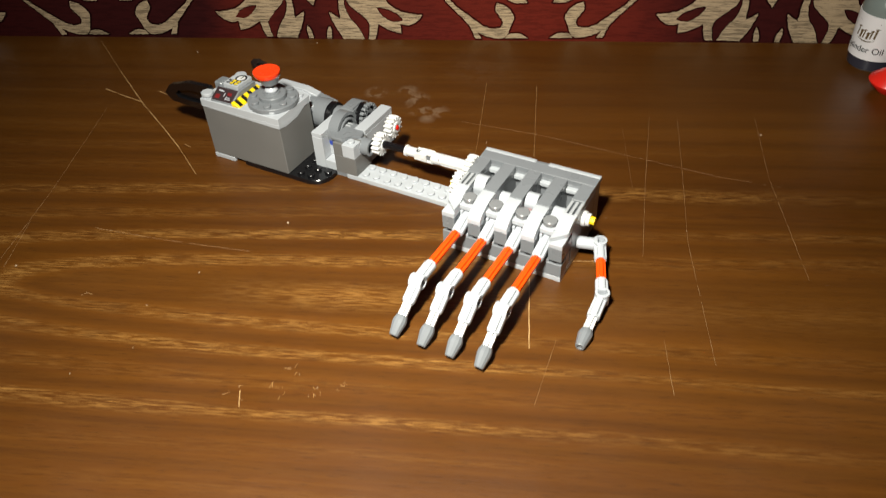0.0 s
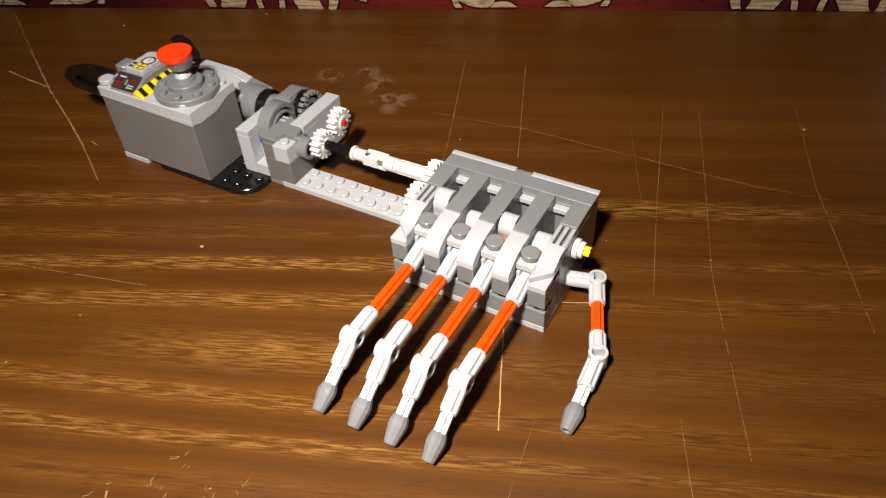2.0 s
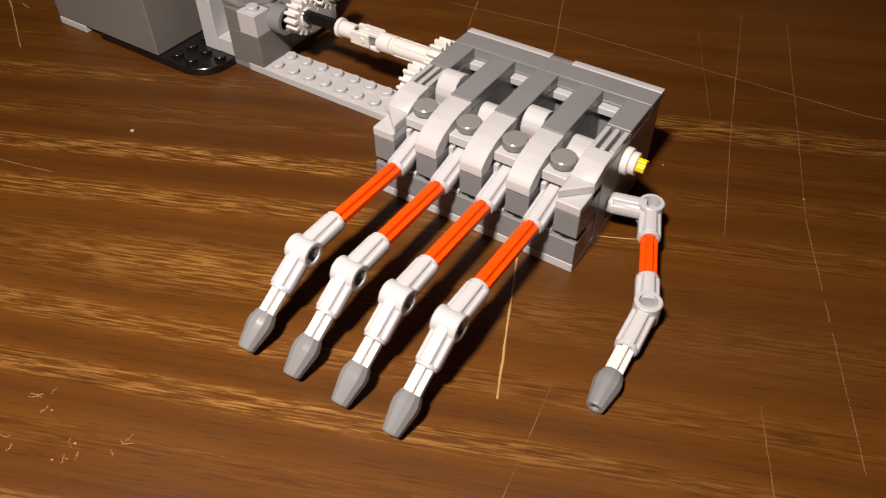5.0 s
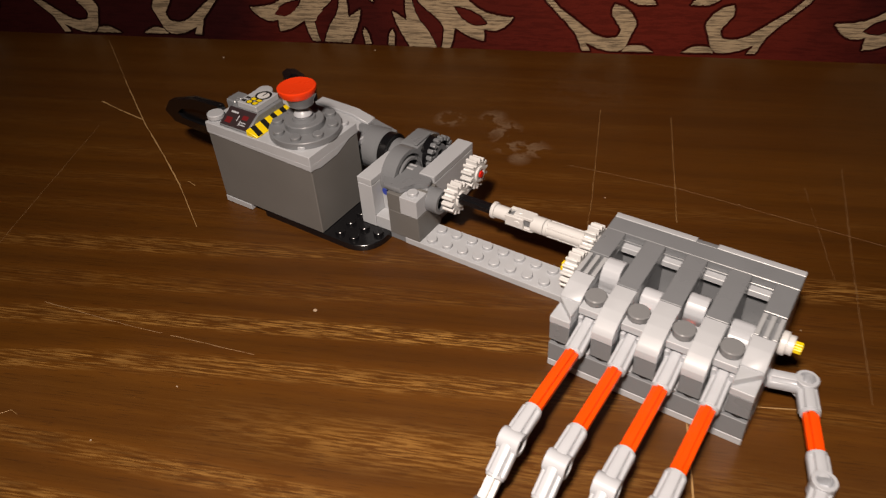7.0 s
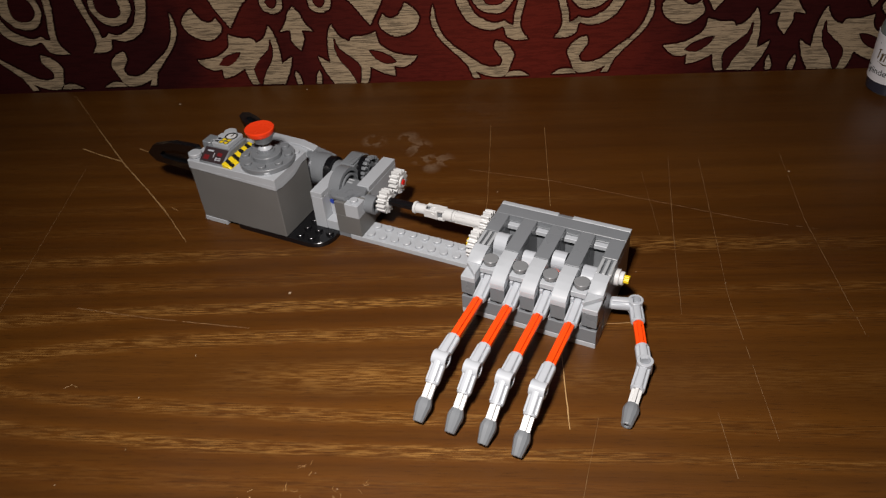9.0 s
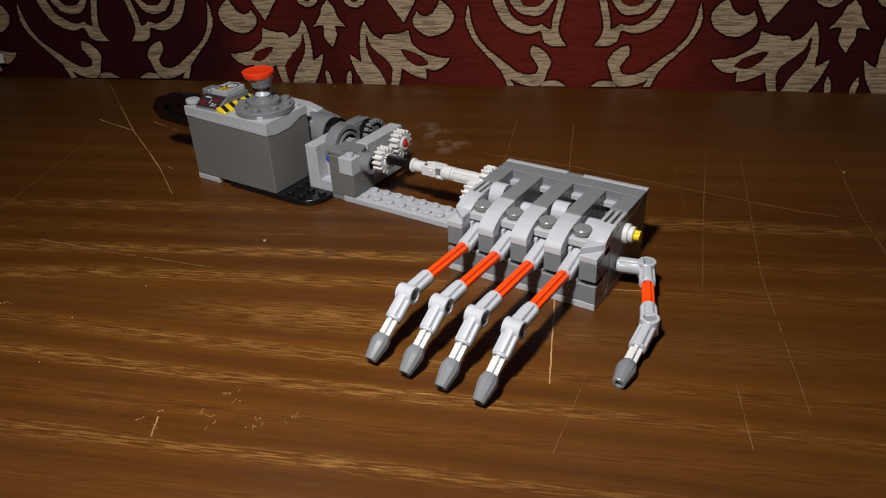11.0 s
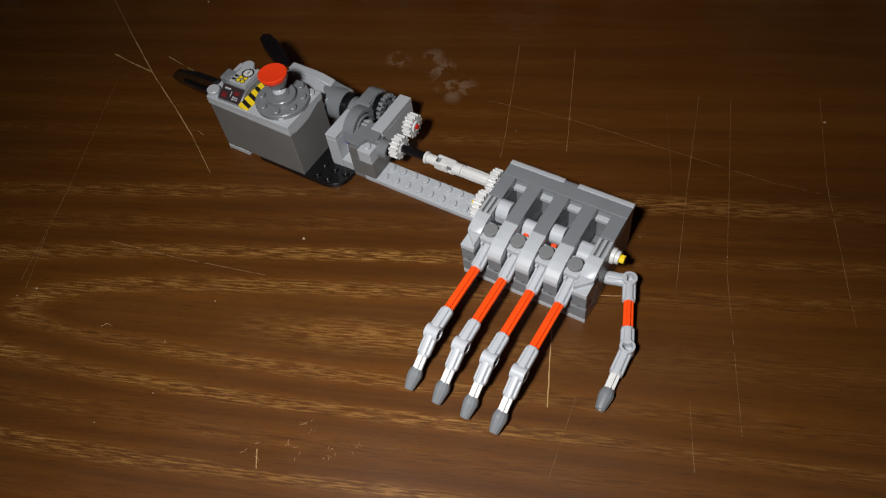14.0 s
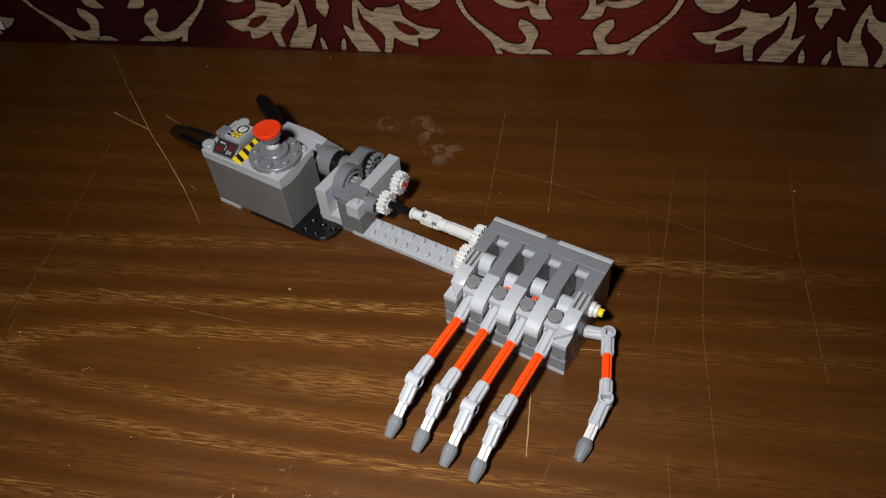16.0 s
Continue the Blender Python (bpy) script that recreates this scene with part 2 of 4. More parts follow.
PLASTER = plain("wall_plaster", (0.13, 0.11, 0.09))
CARPET = plain("carpet", (0.12, 0.09, 0.07), 0.95)
SCRATCH = plain("bare_scratch", (0.40, 0.24, 0.10), 0.6)
RUBBED = plain("rubbed_scratch", (0.24, 0.135, 0.058), 0.6)
CRUMB = plain("crumb", (0.38, 0.27, 0.18), 0.8)


# ---- modelling helpers; all lengths below are in millimetres ----
MM = 0.001


def box(bm, x0, x1, y0, y1, z0, z1, bevel=0.22):
    made = bmesh.ops.create_cube(bm, size=1.0)["verts"]
    for v in made:
        v.co = Vector((x0 + (v.co.x + 0.5) * (x1 - x0), y0 + (v.co.y + 0.5) * (y1 - y0), z0 + (v.co.z + 0.5) * (z1 - z0)))
    if bevel:
        edges = list({e for v in made for e in v.link_edges})
        bmesh.ops.bevel(bm, geom=edges, offset=bevel, segments=1, profile=0.5, affect="EDGES")
    return bm


def lathe(bm, start, axis, profile, seg=28, closed=False):
    """Rings (along, radius) turned round an axis that leaves start; ends on the axis are capped."""
    axis = Vector(axis).normalized()
    side = axis.orthogonal().normalized()
    other = axis.cross(side)
    rings = []
    for s, r in profile:
        c = Vector(start) + axis * s
        if r <= 1e-6:
            rings.append([bm.verts.new(c)])
        else:
            rings.append([bm.verts.new(c + (side * math.cos(2 * math.pi * i / seg) + other * math.sin(2 * math.pi * i / seg)) * r) for i in range(seg)])
    pairs = list(zip(rings, rings[1:]))
    if closed:
        pairs.append((rings[-1], rings[0]))
    for a, b in pairs:
        for i in range(seg):
            j = (i + 1) % seg
            if len(a) == 1 and len(b) == 1:
                continue
            if len(a) == 1:
                bm.faces.new((a[0], b[j], b[i]))
            elif len(b) == 1:
                bm.faces.new((a[i], a[j], b[0]))
            else:
                bm.faces.new((a[i], a[j], b[j], b[i]))
    return bm


def rod(bm, p, q, r, seg=24, edge=0.25):
    axis = Vector(q) - Vector(p)
    n = axis.length
    return lathe(bm, p, axis, [(0, 0), (0, r - edge), (edge, r), (n - edge, r), (n, r - edge), (n, 0)], seg)


def tube(bm, p, q, r, inner, seg=24):
    axis = Vector(q) - Vector(p)
    n = axis.length
    e = 0.25
    return lathe(bm, p, axis, [(0, inner), (0, r - e), (e, r), (n - e, r), (n, r - e), (n, inner)], seg, closed=True)


def prism(bm, outline, place, a0, a1, bevel=0.18):
    """A flat outline swept from a0 to a1; place(u, v, a) gives the point."""
    low = [bm.verts.new(place(u, v, a0)) for u, v in outline]
    high = [bm.verts.new(place(u, v, a1)) for u, v in outline]
    faces = [bm.faces.new(low[::-1]), bm.faces.new(high)]
    n = len(outline)
    for i in range(n):
        faces.append(bm.faces.new((low[i], low[(i + 1) % n], high[(i + 1) % n], high[i])))
    if bevel:
        bmesh.ops.bevel(bm, geom=list({e for f in faces for e in f.edges}), offset=bevel, segments=1, profile=0.5, affect="EDGES")
    return bm


def along_x(u, v, a):
    return Vector((a, u, v))


def along_y(u, v, a):
    return Vector((u, a, v))


def along_z(u, v, a):
    return Vector((u, v, a))


def cross_axle(bm, p, q, r=2.4, w=0.9):
    """A cross-shaped axle from p to q."""
    axis = (Vector(q) - Vector(p)).normalized()
    side = axis.cross(Vector((0, 0, 1)))
    side = side.normalized() if side.length > 0.1 else Vector((0, 1, 0))
    up = side.cross(axis)
    n = (Vector(q) - Vector(p)).length
    ring = [(w, w), (r, w), (r, -w), (w, -w), (w, -r), (-w, -r), (-w, -w), (-r, -w), (-r, w), (-w, w), (-w, r), (w, r)]
    return prism(bm, ring, lambda u, v, a: Vector(p) + side * u + up * v + axis * a, 0, n, 0.15)


def connector(bm, p, q, r=3.45, inner=2.3, turn=0):
    """A sleeve with four flat-sided flutes and a stepped open end at p, as axles are joined with."""
    axis = (Vector(q) - Vector(p))
    n = axis.length
    axis.normalize()
    side = axis.cross(Vector((0, 0, 1)))
    side = side.normalized() if side.length > 0.1 else Vector((0, 1, 0))
    up = side.cross(axis)
    ring = []
    for k in range(4):
        for a, f in ((-31, 0.99), (-22, 1.04), (0, 1.0), (22, 1.04), (31, 0.99), (36, 0.83), (54, 0.83)):
            b_ = radians(turn + 90 * k + a)
            ring.append((math.cos(b_) * r * f, math.sin(b_) * r * f))
    prism(bm, ring, lambda u, v, a: Vector(p) + side * u + up * v + axis * a, 1.0, n, 0.12)
    tube(bm, p, Vector(p) + axis * 1.4, r - 0.2, inner)
    return bm


def gear(bm, centre, r, teeth, x0, x1, hole=2.4):
    """A toothed wheel on an axis along x, with a cross-shaped opening at its middle."""
    outline = []
    for i in range(teeth):
        for f, k in ((-0.31, 0.70), (-0.24, 0.76), (-0.19, 0.97), (-0.12, 1.0), (0.12, 1.0), (0.19, 0.97), (0.24, 0.76), (0.31, 0.70)):
            a = 2 * math.pi * (i + f) / teeth
            outline.append((centre[0] + math.cos(a) * r * k, centre[1] + math.sin(a) * r * k))
    prism(bm, outline, along_x, x0, x1, 0.12)
    tube(bm, (x0 - 0.9, *centre), (x1 + 0.9, *centre), r * 0.52, hole, 20)
    return bm


def stud(bm, x, y, z, r=2.4, h=1.7):
    return lathe(bm, (x, y, z), (0, 0, 1), [(0, r), (h - 0.25, r), (h, r - 0.25), (h, 0)], 20)


def rounded(x0, x1, y0, y1, radii, seg=6):
    """A rectangle's outline with its own radius at each corner, from the low corner counterclockwise."""
    pts = []
    for (cx, cy, a0), r in zip(((x0, y0, 180), (x1, y0, 270), (x1, y1, 0), (x0, y1, 90)), radii):
        if r <= 0:
            pts.append((cx, cy))
            continue
        mx, my = cx + (r if cx == x0 else -r), cy + (r if cy == y0 else -r)
        pts += [(mx + r * math.cos(radians(a0 + 90 * i / seg)), my + r * math.sin(radians(a0 + 90 * i / seg))) for i in range(seg + 1)]
    return pts


def part(name, bm, mat, parent=None, label="", smooth=0.6):
    """One mesh object from a bmesh in millimetres, under a thing or a part."""
    bmesh.ops.recalc_face_normals(bm, faces=bm.faces[:])
    lows = [min(v.co[i] for v in bm.verts) for i in range(3)]
    highs = [max(v.co[i] for v in bm.verts) for i in range(3)]
    base = Vector(((lows[0] + highs[0]) / 2, (lows[1] + highs[1]) / 2, lows[2]))
    for v in bm.verts:
        v.co = (v.co - base) * MM
    mesh = bpy.data.meshes.new(name)
    bm.to_mesh(mesh)
    bm.free()
    for p in mesh.polygons:
        p.use_smooth = True
    mesh.set_sharp_from_angle(angle=smooth)
    mesh.materials.append(mat)
    ob = new(name, mesh)
    where = base * MM
    spot = Vector(where)
    if parent is not None:
        ob.parent = parent
        spot -= Vector(parent["at"])
    ob.location = spot
    ob["at"] = tuple(where)
    if label:
        ob["label"] = label
    return ob


def empty(name, x, y, z=0.0):
    ob = new(name)
    ob.empty_display_size = 0.01
    ob.location = (x * MM, y * MM, z * MM)
    ob["at"] = (x * MM, y * MM, z * MM)
    return ob


def B():
    return bmesh.new()


# ---- the room ----
DIR = Vector((math.cos(GRAIN), math.sin(GRAIN), 0))
OUT = Vector((-math.sin(GRAIN), math.cos(GRAIN), 0))
BACK = Vector((-231, 185, 0))             # a point on the line where the table meets the curtain


def place_uv(u, v, depth):
    """u along the curtain, v up, depth towards the room, in millimetres."""
    return BACK + DIR * u + Vector((0, 0, v)) - OUT * depth


def slab(name, mat, u0, u1, d0, d1, z0, z1, label, category=""):
    bm = B()
    prism(bm, [(u0, d0), (u1, d0), (u1, d1), (u0, d1)], lambda u, d, a: place_uv(u, a, d), z0, z1, 2.0)
    return tagged(part(name, bm, mat), label, category, "", "structure")


slab("floor", CARPET, -2000, 2200, -300, 3200, -780, -740, "dark brown carpeted floor of the room")
slab("ceiling", PLASTER, -2000, 2200, -300, 3200, 1700, 1740, "plain off-white plaster ceiling above the table")
slab("wall_back", PLASTER, -2000, 2200, -300, -220, -740, 1700, "plain beige wall behind the patterned curtain")
slab("wall_front", PLASTER, -2000, 2200, 3120, 3200, -740, 1700, "plain beige wall facing the table")
slab("wall_left", PLASTER, -2080, -2000, -300, 3200, -740, 1700, "plain beige side wall of the room")
slab("wall_right", PLASTER, 2200, 2280, -300, 3200, -740, 1700, "plain beige side wall of the room")

# table
table = tagged(empty("table", *place_uv(180, 0, 420).xy, -740), "dark walnut wood-grain table with a scratched top", "table")
bm = B()
prism(bm, [(-620, 2), (900, 2), (900, 860), (-620, 860)], lambda u, d, a: place_uv(u, a, d), -28, 0, 1.5)
tabletop = part("tabletop", bm, WOOD, table, "dark walnut laminate top with fine pale scratches")
for u, d in ((-560, 60), (840, 60), (-560, 800), (840, 800)):
    bm = B()
    prism(bm, [(u - 25, d - 25), (u + 25, d - 25), (u + 25, d + 25), (u - 25, d + 25)], lambda a, b_, c: place_uv(a, c, b_), -740, -28, 2)
    part("leg", bm, WOOD, table)


def scratch(points, width, mat, gaps):
    """A thin torn line through a few points on the table, uneven in width and broken here and there."""
    rng = random.Random(int(points[0][0] * 7 + points[-1][1] * 3))
    bm = B()
    for (xa, ya), (xb, yb) in zip(points, points[1:]):
        a, b_ = Vector((xa, ya, 0)), Vector((xb, yb, 0))
        n = max(4, int((b_ - a).length / 4))
        side = (b_ - a).normalized().cross(Vector((0, 0, 1)))
        prev = None
        for i in range(n + 1):
            c = a.lerp(b_, i / n) + side * rng.uniform(-0.12, 0.12)
            w = width * rng.uniform(0.3, 0.85)
            row = [bm.verts.new(c - side * w + Vector((0, 0, 0.02))), bm.verts.new(c + Vector((0, 0, 0.10))), bm.verts.new(c + side * w + Vector((0, 0, 0.02)))]
            if prev and rng.random() > gaps:
                bm.faces.new((prev[0], prev[1], row[1], row[0]))
                bm.faces.new((prev[1], prev[2], row[2], row[1]))
            prev = row
    part("scratch", bm, mat, tabletop, "thin pale scratch in the varnish")


SCRATCHES = [
    (((-341, 39), (-320, 37), (-300, 36)), 0.75), (((-411, 99), (-350, 64)), 0.3), (((-350, 64), (-296, 34), (-257, 15), (-228, 0)), 0.6),
    (((-228, 0), (-194, -20)), 0.32), (((-300, 54), (-270, 50)), 0.5), (((-227, 5), (-221, 4)), 0.35),
    (((-72, 170), (-41, 91), (-34, 71)), 0.17), (((-35, 180), (0, 93)), 0.2), (((42, -12), (64, -63)), 0.42), (((54, 4), (78, 16)), 0.3),
]
FAINT = [
    (((54, 172), (76, 90), (95, 24)), 0.24), (((42, 149), (69, 87)), 0.14), (((73, 175), (92, 117), (113, 51), (149, -34)), 0.2),
    (((120, 200), (142, 133), (179, 47)), 0.22), (((122, -28), (136, -60)), 0.2), (((74, -52), (80, -94)), 0.2),
    (((-213, -90), (-170, -81), (-112, -66)), 0.3), (((-256, -103), (-234, -140)), 0.2), (((-318, 19), (-269, -76), (-242, -136)), 0.18), (((-64, 112), (-8, 119), (53, 120), (114, 121), (150, 126)), 0.075),
]
NICKS = [(((-50, -149), (-44, -157)), 0.4), (((-174, -136), (-172, -133), (-168, -133)), 0.18)]
rng = random.Random(21)
for cx, cy, count, reach in ((-34, -139, 5, 7), (-17, -133, 4, 4), (-32, -128, 4, 5), (-50, -150, 3, 5), (-8, -127, 3, 4)):
    for _ in range(count):
        x, y, turn = cx + rng.uniform(-reach, reach), cy + rng.uniform(-reach, reach) * 0.7, rng.uniform(0, 6.28)
        squiggle = [(x, y)]
        for _ in range(rng.randint(2, 3)):
            turn += rng.uniform(-0.9, 0.9)
            squiggle.append((squiggle[-1][0] + 1.2 * math.cos(turn), squiggle[-1][1] + 1.2 * math.sin(turn)))
        NICKS.append((tuple(squiggle), rng.uniform(0.10, 0.18)))
for lines, mat, gaps in ((SCRATCHES, SCRATCH, 0.03), (FAINT, RUBBED, 0.05), (NICKS, SCRATCH, 0.03)):
    for line, w in lines:
        scratch(line, w * (0.75 if mat is RUBBED else 0.9), mat, gaps)

bm = B()
rng = random.Random(5)
for x, y, r in ((-316, 117, 1.0), (-232, 172, 0.8), (128, 180, 0.9), (64, 52, 0.35), (-36, 95, 0.5), (-107, -35, 1.0), (-126, -93, 0.6), (-134, -126, 0.5),
                (-228, -136, 0.8), (-235, -145, 0.6), (-118, -152, 0.4), (-134, -179, 0.5), (20, 120, 0.4), (110, 60, 0.4), (-17, -131, 0.4), (-18, -137, 0.35), (-30, -128, 0.35)):
    m = Matrix.Translation((x, y, r * 0.45)) @ Matrix.Diagonal((r, r * rng.uniform(0.5, 0.9), r * 0.5, 1))
    bmesh.ops.create_icosphere(bm, subdivisions=1, radius=1, matrix=m)
tagged(part("crumbs", bm, CRUMB), "tiny pale specks of dust on the table", "crumbs", "", "stuff")

# curtain: folded cloth with a woven pattern that mirrors about two upright axes
LEAF, MEDAL, STEP = -7.0, 180.0, 371.0


def fold(u, v):
    return 2.5 * math.sin(u / 61.0 + 0.5) + 1.5 * math.sin(u / 23.0 + 1.3) * (0.3 + v / 600.0) * 0.5


curtain = empty("curtain", *BACK.xy, 0)
tagged(curtain, "dark red damask curtain with a cream scroll pattern behind the table", "curtain")
bm = B()
grid = []
for i in range(161):
    u = -800 + i * 12.0
    grid.append([[bm.verts.new(place_uv(u, v, -6 + fold(u, v) - t)) for v in (-700, -300, -20, 0, 20, 45, 70, 100, 160, 300, 600, 1000, 1400)] for t in (0, 1.2)])
for a, b_ in zip(grid, grid[1:]):
    for t in (0, 1):
        for k in range(12):
            bm.faces.new((a[t][k], b_[t][k], b_[t][k + 1], a[t][k + 1]))
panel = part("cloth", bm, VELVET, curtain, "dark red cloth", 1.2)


def bezier(p, t):
    """A point on a smooth line through all the points p (Catmull-Rom)."""
    n = len(p) - 1
    k = min(int(t * n), n - 1)
    f = t * n - k
    q = [p[max(0, min(n, k + j))] for j in (-1, 0, 1, 2)]
    return tuple(0.5 * (2 * q[1][i] + (q[2][i] - q[0][i]) * f + (2 * q[0][i] - 5 * q[1][i] + 4 * q[2][i] - q[3][i]) * f * f
                        + (3 * q[1][i] - q[0][i] - 3 * q[2][i] + q[3][i]) * f ** 3) for i in range(len(q[0])))


def outline(points, axis_u, sign, seed):
    """A closed smooth line through points (from the axis, up); a third 1 marks a sharp corner. The woven edge is slightly ragged."""
    n = len(points)
    rng = random.Random(seed)
    corners = [i for i, p in enumerate(points) if len(p) > 2] or [0]
    line = []
    for a, b_ in zip(corners, corners[1:] + [corners[0] + n]):
        span = [points[k % n][:2] for k in range(a, b_ + 1)]
        size = sum(math.dist(p, q) for p, q in zip(span, span[1:]))
        steps = max(3, int(size / 1.4))
        for i in range(steps):
            u, v = bezier(span, i / steps)
            line.append((axis_u + sign * (u + rng.uniform(-0.3, 0.3)), v + rng.uniform(-0.25, 0.25)))
    return line


def on_cloth(u, v, lift):
    return place_uv(u, v, -6 + fold(u, v) + lift)


def motif(points, axis_u, sign, lift, mat, name, label, rim=1.4):
    """A woven patch with a dark outline round it."""
    line = outline(points, axis_u, sign, len(points) + int(axis_u))
    n = len(line)
    turn = sum(line[i][0] * line[(i + 1) % n][1] - line[(i + 1) % n][0] * line[i][1] for i in range(n))
    side = 1 if turn > 0 else -1
    bm = B()
    rows = []
    for i, (u, v) in enumerate(line):
        d = Vector((line[(i + 1) % n][0] - line[i - 1][0], line[(i + 1) % n][1] - line[i - 1][1]))
        d = d.normalized() if d.length > 1e-6 else Vector((1, 0))
        out_u, out_v = d.y * side, -d.x * side
        rows.append([bm.verts.new(on_cloth(u + out_u * w, v + out_v * w, lift - 0.45)) for w in (-0.4, rim)])
    for a, b_ in zip(rows, rows[1:] + rows[:1]):
        bm.faces.new((a[0], b_[0], b_[1], a[1]))
    part("edging", bm, EDGING, curtain, "dark woven outline", 1.2)
    bm = B()
    verts = [bm.verts.new(on_cloth(u, v, lift)) for u, v in line]
    for tri in tessellate_polygon([[Vector((u, v, 0)) for u, v in line]]):
        if len(set(tri)) == 3 and bm.faces.get([verts[k] for k in tri]) is None:
            bm.faces.new([verts[k] for k in tri])
    part(name, bm, mat, curtain, label, 1.2)


LEAF_BODY = [(25, 47, 1), (28, 41), (32, 36), (38, 33, 1), (41, 37), (49, 37), (59, 40, 1), (61, 31), (66, 26), (73, 22), (81, 20), (90, 19, 1), (86, 14), (79, 10), (71, 11, 1), (71, 3, 1),
             (63, 5), (52, 11, 1), (50, 2), (48, -3, 1), (21, -3, 1), (17, 4), (13, 13), (11, 21, 1), (20, 15, 1), (20, 28), (22, 40)]
LEAF_GAP = [(26, 36, 1), (28, 28), (34, 22), (43, 13), (43, 4), (41, -3), (39, 0), (35, 9), (29, 17), (26, 26)]
LEAF_EYE = [(53, 25, 1), (59, 24), (68, 20), (73, 15, 1), (65, 14), (58, 18)]
BUD = [(66, 54, 1), (70, 51), (75, 51), (80, 55), (84, 62, 1), (90, 58), (94, 51), (92, 44), (85, 38), (75, 36), (67, 40), (63, 46)]
UPPER_LEAF = [(33, 74), (43, 64), (50, 54), (56, 46, 1), (60, 53), (66, 64), (70, 78), (64, 96), (52, 106, 1), (40, 96), (33, 85)]
FLORET = [(28, 66), (26, 60), (19, 57), (12, 60), (10, 67), (13, 74), (19, 76), (26, 73)]
FLORET_EYE = [(23, 66), (20, 62), (16, 63), (15, 68), (19, 71)]
STUB = [(6, -3, 1), (7, 4), (10, 9, 1), (11, 4), (10, -3, 1)]
BUTT = [(-3, 62, 1), (2, 56), (4, 50), (10, 42, 1), (2, 43), (2, 36), (-2, 26, 1), (-8, 34), (-8, 43), (-16, 42, 1), (-10, 50), (-8, 56)]
SCROLL = [(82, 60, 1), (84, 48), (82, 40), (76, 30), (64, 17), (54, 6), (43, 0), (34, -2), (27, 0), (23, 10), (21, 17), (24, 23), (29, 27), (35, 29, 1), (36, 23), (33, 18), (30, 13), (32, 8), (39, 7),
          (47, 10), (60, 20), (69, 27), (76, 36), (80, 47)]
SPUR = [(54, 9, 1), (48, -2, 1), (53, -2, 1), (58, 11, 1)]
TAIL = [(28, -2, 1), (24, 2), (16, 2), (9, -2, 1)]
HOOP = [(66, 74), (64, 62), (60, 52), (54, 44), (45, 39), (37, 38), (30, 40), (28, 38), (26, 32), (20, 29), (10, 29, 1), (15, 36), (16, 44), (14, 54), (11, 66), (8, 84), (4, 100, 1), (13, 86),
        (17, 62), (20, 50), (21, 41, 1), (25, 42), (28, 45, 1), (35, 43), (43, 46), (50, 51), (54, 58), (57, 66), (58, 78), (54, 92), (46, 104, 1), (60, 93)]
RING = [(53, 66), (50, 59), (44, 53), (36, 51), (29, 52), (23, 58), (20, 66), (22, 77), (30, 86, 1), (44, 84), (51, 76)]
RING_EYE = [(44, 66), (42, 60), (35, 58), (29, 60), (25, 66), (27, 74), (33, 79), (41, 76)]
for k in (-1, 0, 1):
    for sign in (1, -1):
        for axis_u, shape in ((LEAF, LEAF_BODY), (LEAF, BUD), (LEAF, UPPER_LEAF), (LEAF, FLORET), (LEAF, STUB), (MEDAL, SCROLL), (MEDAL, SPUR), (MEDAL, TAIL), (MEDAL, HOOP), (MEDAL, RING)):
            motif(shape, axis_u + k * STEP, sign, 1.0, CREAM, "scroll", "cream woven scroll")
        for axis_u, shape in ((LEAF, LEAF_GAP), (LEAF, LEAF_EYE), (LEAF, FLORET_EYE), (MEDAL, RING_EYE)):
            motif(shape, axis_u + k * STEP, sign, 1.7, VELVET, "inset", "red cloth showing within the scroll", 0.8)
    motif(BUTT, LEAF + k * STEP, 1, 1.0, CREAM, "scroll", "cream woven leaf")

# bottle and red cap beside the curtain
BX, BY = 181.0, 315.5
bottle = tagged(empty("oil_bottle", BX, BY), "oil bottle with a white paper label and dark oil", "bottle")
bm = B()
lathe(bm, (BX, BY, 0), (0, 0, 1), [(0, 0), (0, 14.5), (1.5, 16), (16, 16.9), (45, 17.2), (50, 16.2), (56, 12.5), (61, 8.5), (64, 8), (76, 8), (76, 0)], 40)
part("body", bm, GLASSGREY, bottle, "cloudy grey-green plastic body")
bm = B()
lathe(bm, (BX, BY, 1.5), (0, 0, 1), [(0, 16.15), (9, 16.85)], 40)
part("oil", bm, OIL, bottle, "dark blue-grey oil showing at the foot")
bm = B()
lathe(bm, (BX, BY, 9.5), (0, 0, 1), [(0, 16.9), (0, 17.3), (33, 17.7), (33, 17.2)], 40)
label = part("label", bm, LABELWHITE, bottle, "white paper label")
bm = B()
rod(bm, (BX, BY, 76.1), (BX, BY, 92), 10)
part("cap", bm, BLACK, bottle)


def wrapped_text(words, size, z, mid_angle, radius, mat, name):
    """Raised print bent round the bottle."""
    curve = bpy.data.curves.new(name, "FONT")
    curve.body, curve.size, curve.align_x, curve.extrude = words, size, "CENTER", 0.04
    tmp = new(name, curve)
    mesh = bpy.data.meshes.new_from_object(tmp.evaluated_get(bpy.context.evaluated_depsgraph_get()))
    bpy.data.objects.remove(tmp)
    bm = B()
    bm.from_mesh(mesh)
    bpy.data.meshes.remove(mesh)
    for v in bm.verts:
        a = mid_angle + v.co.x / radius
        r = radius + v.co.z
        v.co = Vector((BX + r * math.cos(a), BY + r * math.sin(a), z + v.co.y))
    return part(name, bm, mat, label)


FACE = math.atan2(-600, -35)
wrapped_text("Cylinder Oil", 6.6, 15.2, FACE - 0.50, 17.75, INK, "print")


